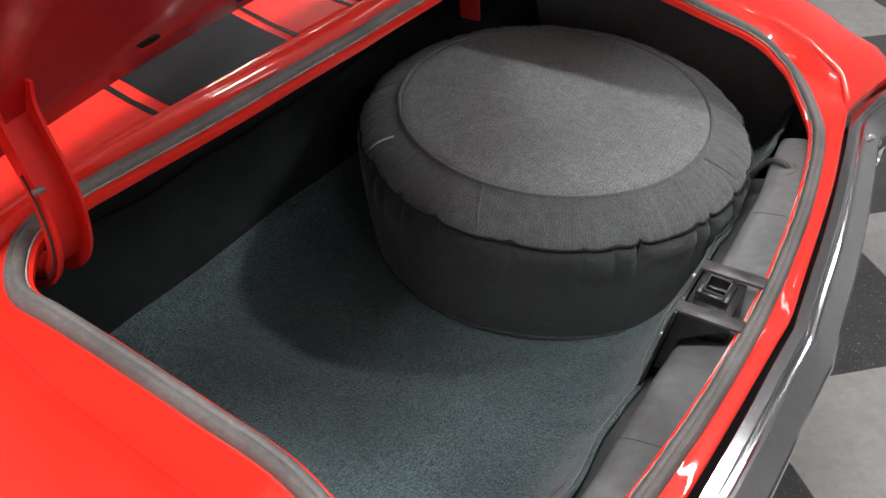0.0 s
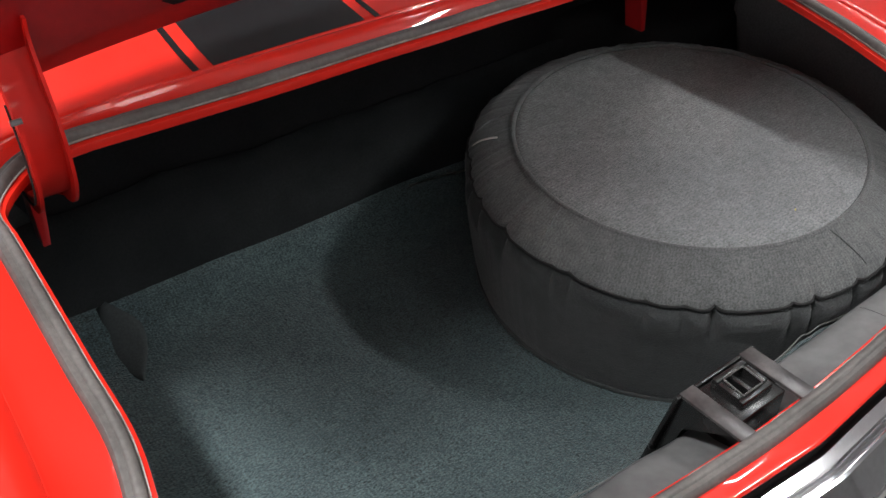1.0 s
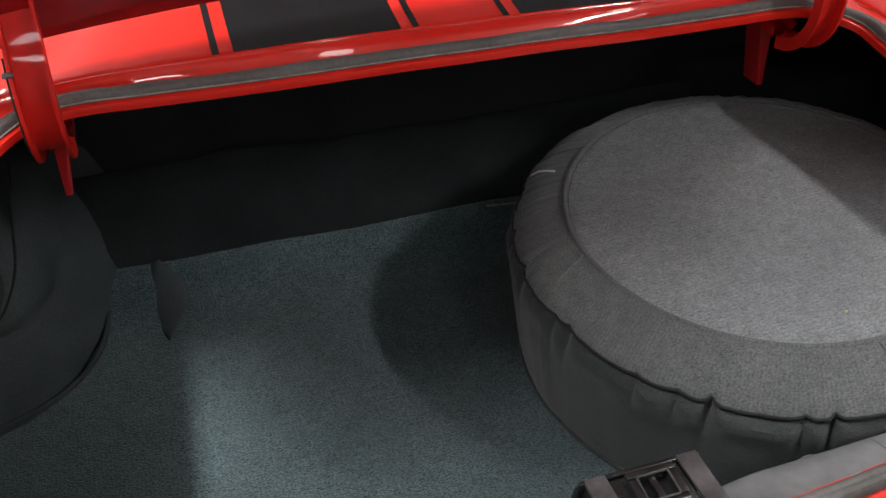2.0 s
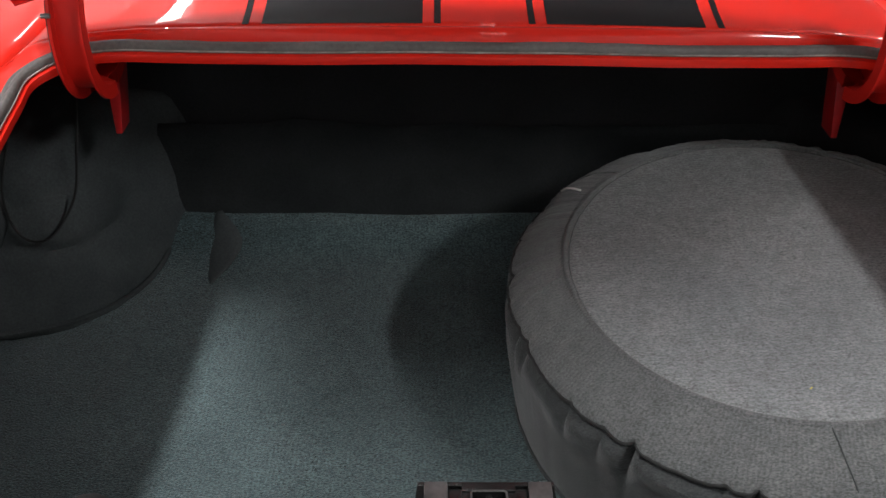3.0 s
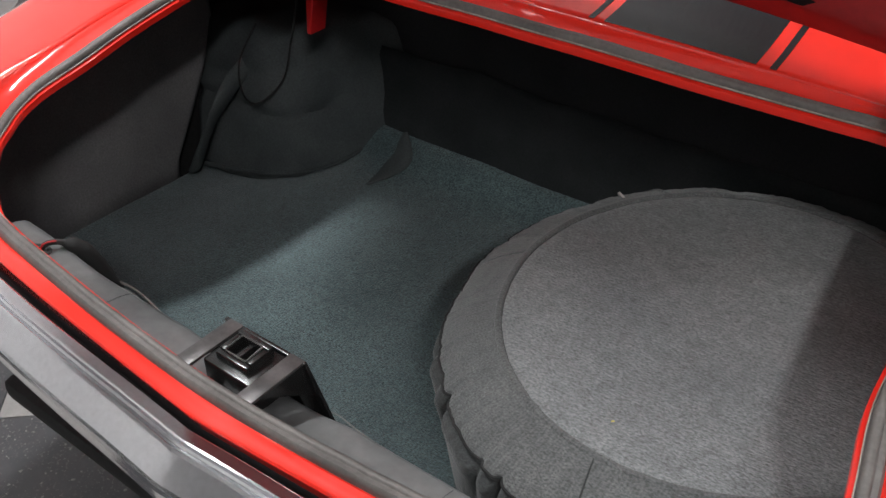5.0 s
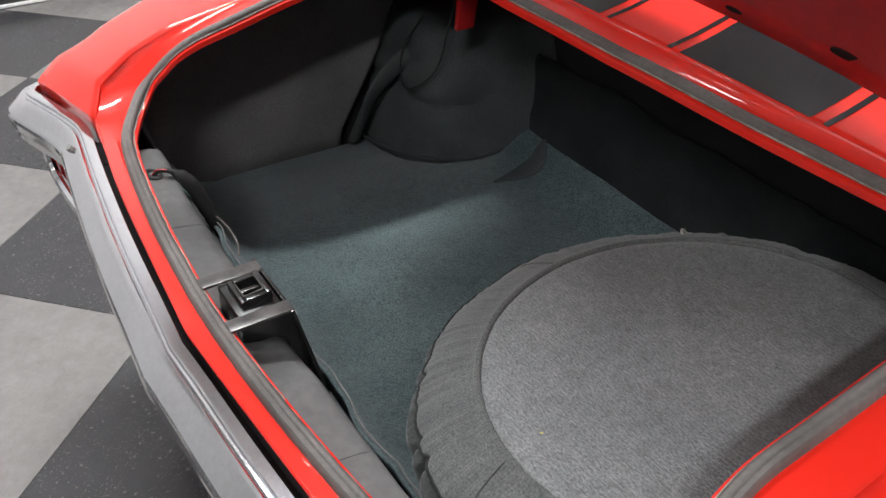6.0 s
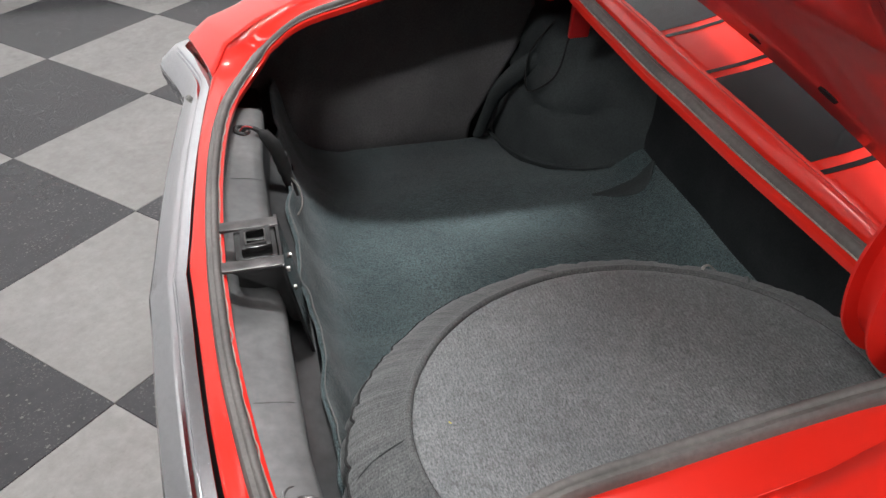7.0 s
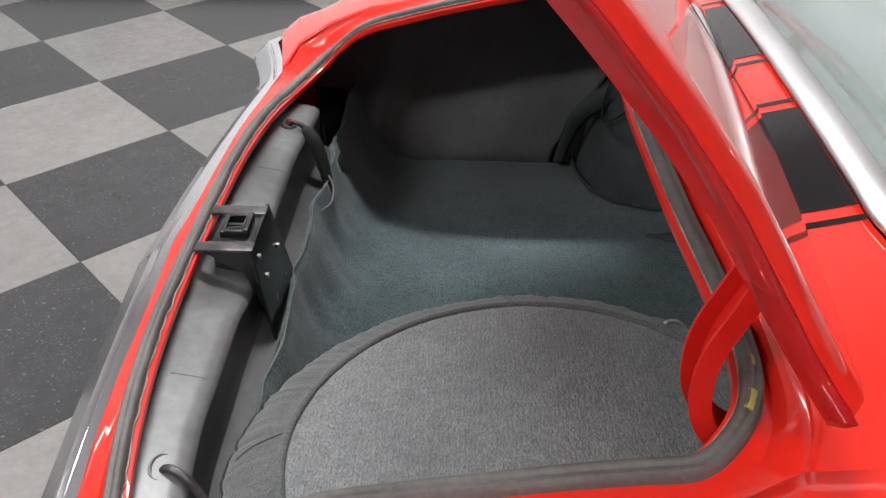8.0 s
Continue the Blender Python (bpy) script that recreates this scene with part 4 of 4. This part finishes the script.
def cover_ring(r, drop, n=180, pucker=0.0, seed=0, level=None, folds=0.0, bulge=0.0):
    """A ring of the cover, so far below the slanted top; level: on the floor's level instead."""
    out = []
    for k in range(n):
        a = 2 * math.pi * k / n
        p = pucker * pucker_at(a, seed)
        f = folds * (gather_at(a) - .18) if folds else 0.0
        rr = r + p - f + (bulge * math.exp(-(((a - radians(232) + math.pi) % (2 * math.pi) - math.pi) / .55) ** 2) if bulge else 0.0)
        x, y = CX + rr * math.cos(a), CY + rr * math.sin(a)
        top = .7926 + .070 * (x - .41) + .0556 * (y - .53) - drop
        z = top if level is None else level[0] + (top + drop - level[0]) * level[1]
        out.append((x, y, z + p * .5 + f * .3))
    return out


top_rows = [cover_ring(r, d, pucker=pk, seed=1) for r, d, pk in ((.0015, -.006, 0), (.05, -.006, .0006), (.11, -.005, .0012), (.17, -.004, .0016), (.23, -.002, .0014), (.262, -.0005, .001), (.276, .0005, .001), (.279, .003, .001))]
bm = sheet(top_rows, around=True)
bm.verts.ensure_lookup_table()
bm.faces.new(bm.verts[:180])
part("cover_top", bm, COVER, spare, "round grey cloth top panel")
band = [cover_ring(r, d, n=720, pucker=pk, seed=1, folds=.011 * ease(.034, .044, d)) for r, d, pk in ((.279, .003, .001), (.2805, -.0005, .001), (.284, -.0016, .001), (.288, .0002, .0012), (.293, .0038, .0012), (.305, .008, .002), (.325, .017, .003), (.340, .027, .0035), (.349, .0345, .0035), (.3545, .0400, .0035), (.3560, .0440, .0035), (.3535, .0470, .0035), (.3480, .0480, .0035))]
part("cover_shoulder", sheet(band, around=True), COVER_SHADED, spare, "sloping shoulder panel")
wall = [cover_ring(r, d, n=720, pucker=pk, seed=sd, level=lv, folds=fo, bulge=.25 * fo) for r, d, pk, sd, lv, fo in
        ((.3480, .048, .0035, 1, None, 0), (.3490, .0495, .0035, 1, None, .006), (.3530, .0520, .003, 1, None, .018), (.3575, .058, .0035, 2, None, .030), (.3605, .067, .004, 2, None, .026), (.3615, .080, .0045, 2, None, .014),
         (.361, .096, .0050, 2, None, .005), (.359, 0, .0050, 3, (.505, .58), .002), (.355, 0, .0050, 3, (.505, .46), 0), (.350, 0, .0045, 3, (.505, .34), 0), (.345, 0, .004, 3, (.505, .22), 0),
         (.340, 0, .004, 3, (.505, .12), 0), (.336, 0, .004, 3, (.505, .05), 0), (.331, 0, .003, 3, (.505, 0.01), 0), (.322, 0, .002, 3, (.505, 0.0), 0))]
part("cover_side", sheet(wall, around=True), COVER_DEEP_SHADED, spare, "gathered side panel")
cord = [Vector(p) for p in cover_ring(.2838, .0006, pucker=.001, seed=1)]
part("piping", tube(cord, ring(.0044, 10, .75), closed=True), COVER_SHADED, spare, "raised round piping cord")
# a thin dark tube draws the shade in the seam's groove
groove = [Vector(p) for p in cover_ring(.2786, .0026, pucker=.001, seed=1)]
part("piping_seam_shade", tube(groove, ring(.0007, 6), closed=True), COVER_DEEP_SHADED, spare, "seam beside the piping, its groove's shade a dark line")
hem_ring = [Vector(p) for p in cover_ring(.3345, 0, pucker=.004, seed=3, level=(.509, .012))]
part("bottom_hem", tube(hem_ring, ring(.0042, 8), closed=True), COVER_DEEP_SHADED, spare, "rolled bottom hem")
thr = [Vector(p) for p in cover_ring(.3568, .0438, n=720, pucker=.0035, seed=1, folds=.011)]
part("thread_seam", tube(thr, ring(.0021, 6), closed=True), THREAD, spare, "dark stitched seam")
for deg in (-95, 182, 128, 60, -20):
    a = radians(deg)
    pts = [cover_ring(r, d - .0005, n=360, pucker=.002, seed=1)[int(deg + k) % 360] for k, (r, d) in enumerate(((.286, .001), (.305, .008), (.325, .017), (.340, .027), (.352, .040)))]
    part("shoulder_seam", tube(smooth_path(pts, 14), ring(.0012 if deg == -95 else .0028, 6, .7)), COVER_DEEP_SHADED if deg == -95 else COVER_SHADED, spare, "radial seam")
part("white_tag", tube(smooth_path([(.134, .742, .752), (.139, .728, .766), (.149, .713, .7745), (.157, .706, .776)], 10), ring(.0024, 6, .6)), WHITE_BIT, spare, "torn white thread tag")
speck = cover_ring(.236, -.0035, n=360)[262]
part("yellow_speck", tube([Vector(speck), Vector(speck) + Vector((.003, .002, .0003))], ring(.0009, 6)), YELLOW, spare, "tiny yellow speck")

rod = thing("metal_rod", (.16, .95, .52), "thin bright metal rod lying on the carpet beside the spare wheel", "rod")
part("rod", tube([(.138, .937, .569), (.21, .930, .567), (.27, .920, .564)], ring(.0020, 6)), BOLT, rod)

# ---- lint on the carpet ----
for x, y, z, bend, long_ in ((-.42, .72, .508, .3, .004), (-.29, .47, .510, .3, .005), (-.12, .60, .511, .3, .004), (-.55, .50, .500, .3, .004)):
    lint = thing("lint", (x, y, z), "small pale curl of lint on the dark carpet", "lint", "lint on the carpet")
    part("curl", tube(smooth_path([(x - long_ * .5, y + bend * long_ * .5, z + .002), (x - long_ * .3, y - bend * long_ * .2, z + .003), (x + long_ * .2, y - bend * long_ * .4, z + .003), (x + long_ * .5, y, z + .002)], 10), ring(.0007, 5)), PIPING, lint)

# ---- wiring and holes in the tail shelf ----
def oval(x, y, z, rx, ry):
    return [Vector((x + rx * math.cos(a), y + ry * math.sin(a), z - .35 * ry * math.sin(a))) for a in np.linspace(0, 2 * math.pi, 21)[:-1]]


x, y, z = -.443, .088, .762
g = thing("wire_grommet", (x, y, z), "rubber grommet with taped lamp wires in the tail shelf", "grommet")
part("collar", tube(oval(x, y, z + .002, .016, .012), ring(.005, 8), closed=True), TYRE, g, "black rubber collar")
part("opening", slab([(p.x, p.y) for p in oval(x, y, z, .015, .011)], (z - .006, z - .001)), LINER, g)
w = smooth_path([(x, y, z), (x + .006, y + .010, z + .012), (x + .016, y + .034, z + .004), (x + .026, y + .055, z - .03), (x + .045, y + .082, z - .085), (x + .055, y + .085, z - .115)], 30)


def hose(path, radii, n=10):
    """A flexible hose along a path, its radius changing from ring to ring."""
    rows, last = [], len(path) - 1
    for i, p in enumerate(path):
        t = path[min(i + 1, last)] - path[max(i - 1, 0)]
        t = t / np.linalg.norm(t)
        n1 = np.cross(t, (1, 0, 0))
        n1 /= np.linalg.norm(n1)
        n2 = np.cross(t, n1)
        rows.append([tuple(p + radii[i] * (math.cos(a) * n1 + math.sin(a) * n2)) for a in np.linspace(0, 2 * math.pi, n + 1)[:-1]])
    return sheet(rows, around=True)


part("wire", hose(w[:14], [.0045 + .001 * wob(i, 3, 1, .8) for i in range(14)]), TYRE, g, "black taped wires at the grommet")
c = np.array((x + .024, y + .046, z - .010))
bundle = smooth_path([tuple(c + np.array(d)) for d in ((-.014, -.020, .018), (-.005, -.006, .008), (.004, .008, -.012), (.012, .018, -.042), (.024, .028, -.080), (.034, .034, -.105))], 40)
part("tape_wrap", hose(bundle, [.005 + .008 * ease(0, 7, i) * (1 - .55 * ease(22, 39, i)) + .0016 * wob(i * .35, 4, 1, 1) for i in range(40)]), THREAD, g, "lumpy black tape round the wires")
part("red_wire", tube(w[:6] + np.array([.006, -.004, .006]), ring(.0014, 6)), RED_SHADED, g, "thin red wire")
x, y, z = .422, .092, .7625
g = thing("cable_sleeve", (x, y, z), "grey ribbed cable sleeve leaving an oval hole in the tail shelf", "cable")
part("hole_rim", tube(oval(x, y, z + .001, .019, .012), ring(.0022, 6), closed=True), STEEL, g, "rolled rim of the hole")
part("opening", sheet([oval(x, y, z + .0006, .0185, .0115), oval(x, y, z + .0006, .001, .001)], around=True), THREAD, g, "black opening")
w = smooth_path([(x + .004, y, z - .004), (x + .006, y + .010, z + .006), (x + .014, y + .030, z + .002), (x + .024, y + .050, z - .022), (x + .034, y + .066, z - .06), (x + .04, y + .080, z - .11)], 60)
part("sleeve", hose(w, [.0050 if i % 2 else .0056 for i in range(60)]), LATCH_GREY, g, "ribbed grey sleeve")
for x in (-.27, .27):
    pts = [(x, yy - .0005, zz + .0008) for yy, zz in shelf_pro[1:10]]
    part("shelf_seam", tube(smooth_path(pts, 20), ring(.0004, 5), up=(1, 0, 0)), DARK_PRIMER, shelf, "thin dark seam across the shelf")
wire = thing("loose_wire", (-.39, .16, .68), "thin brown loose wire hanging over the carpet edge", "wire")
part("strand", tube(smooth_path([(-.43, .135, .735), (-.41, .15, .70), (-.375, .175, .675), (-.335, .178, .66), (-.29, .165, .665)], 30), ring(.002, 6)), RUBBER, wire)
for at, long_ in (((.505, .690, 1.01), .006), ((.555, .676, 1.005), .011)):
    k = int(np.argmin(((seal - np.array(at)) ** 2).sum(1)))
    c, w = seal[k] - out_n[k] * .003 + UP * .0085, tang[k] / np.linalg.norm(tang[k])
    dab = thing("paint_dab", tuple(c), "small dab of yellow marking paint on the weatherstrip", "paint mark", "paint marks")
    part("dab", tube([c - w * long_, c - w * long_ * .5, c + w * long_ * .4, c + w * long_], [(a * 1.0, b * .55) for a, b in ring(.0058, 10)]), YELLOW, dab)

# ---- floor tiles, laid corner to corner with the car ----
E1, E2 = np.array((-.4208, .4416)), np.array((-.4416, -.4208))
C0 = np.array((-1.906, -.697))


def tile_mesh(name, mat):
    bm = slab([(-.304, -.304), (.304, -.304), (.304, .304), (-.304, .304)], (-.004, 0.0))
    top = [e for e in bm.edges if all(v.co.z > -.001 for v in e.verts)]
    bmesh.ops.bevel(bm, geom=top, offset=.001, segments=1, affect="EDGES")
    me = bpy.data.meshes.new(name)
    bm.to_mesh(me)
    bm.free()
    me.materials.append(mat)
    return me


meshes = [tile_mesh("dark_tile", DARK_TILE), tile_mesh("light_tile", LIGHT_TILE)]
yaw = math.atan2(E1[1], E1[0])
far_tiles = [bmesh.new(), bmesh.new()]
count = 0
for i in range(-26, 27):
    for j in range(-26, 27):
        c = C0 + E1 * (i + .5) + E2 * (j + .5)
        if not (X0 - .40 < c[0] < X1 - .1 and Y0 + .1 < c[1] < Y1 - .1):
            continue
        kind = (i + j) % 2
        if -5.6 < c[0] < 3.2 and -4.2 < c[1] < 4.6 and count < 300:
            ob = new("tile", meshes[kind])
            ob.parent = floor
            ob.matrix_basis = Matrix.Translation((c[0], c[1], 0)) @ Matrix.Rotation(yaw, 4, "Z")
            count += 1
        else:
            bm = far_tiles[kind]
            q = [c + E1 * (a * .4985) + E2 * (b * .4985) for a, b in ((-1, -1), (1, -1), (1, 1), (-1, 1))]
            bm.faces.new([bm.verts.new((p[0], p[1], 0)) for p in q])
for bm, mat in zip(far_tiles, (DARK_TILE, LIGHT_TILE)):
    tagged(part("far_tiles", bm, mat, floor, smooth=False), "more of the checkerboard tiles", kind="stuff")
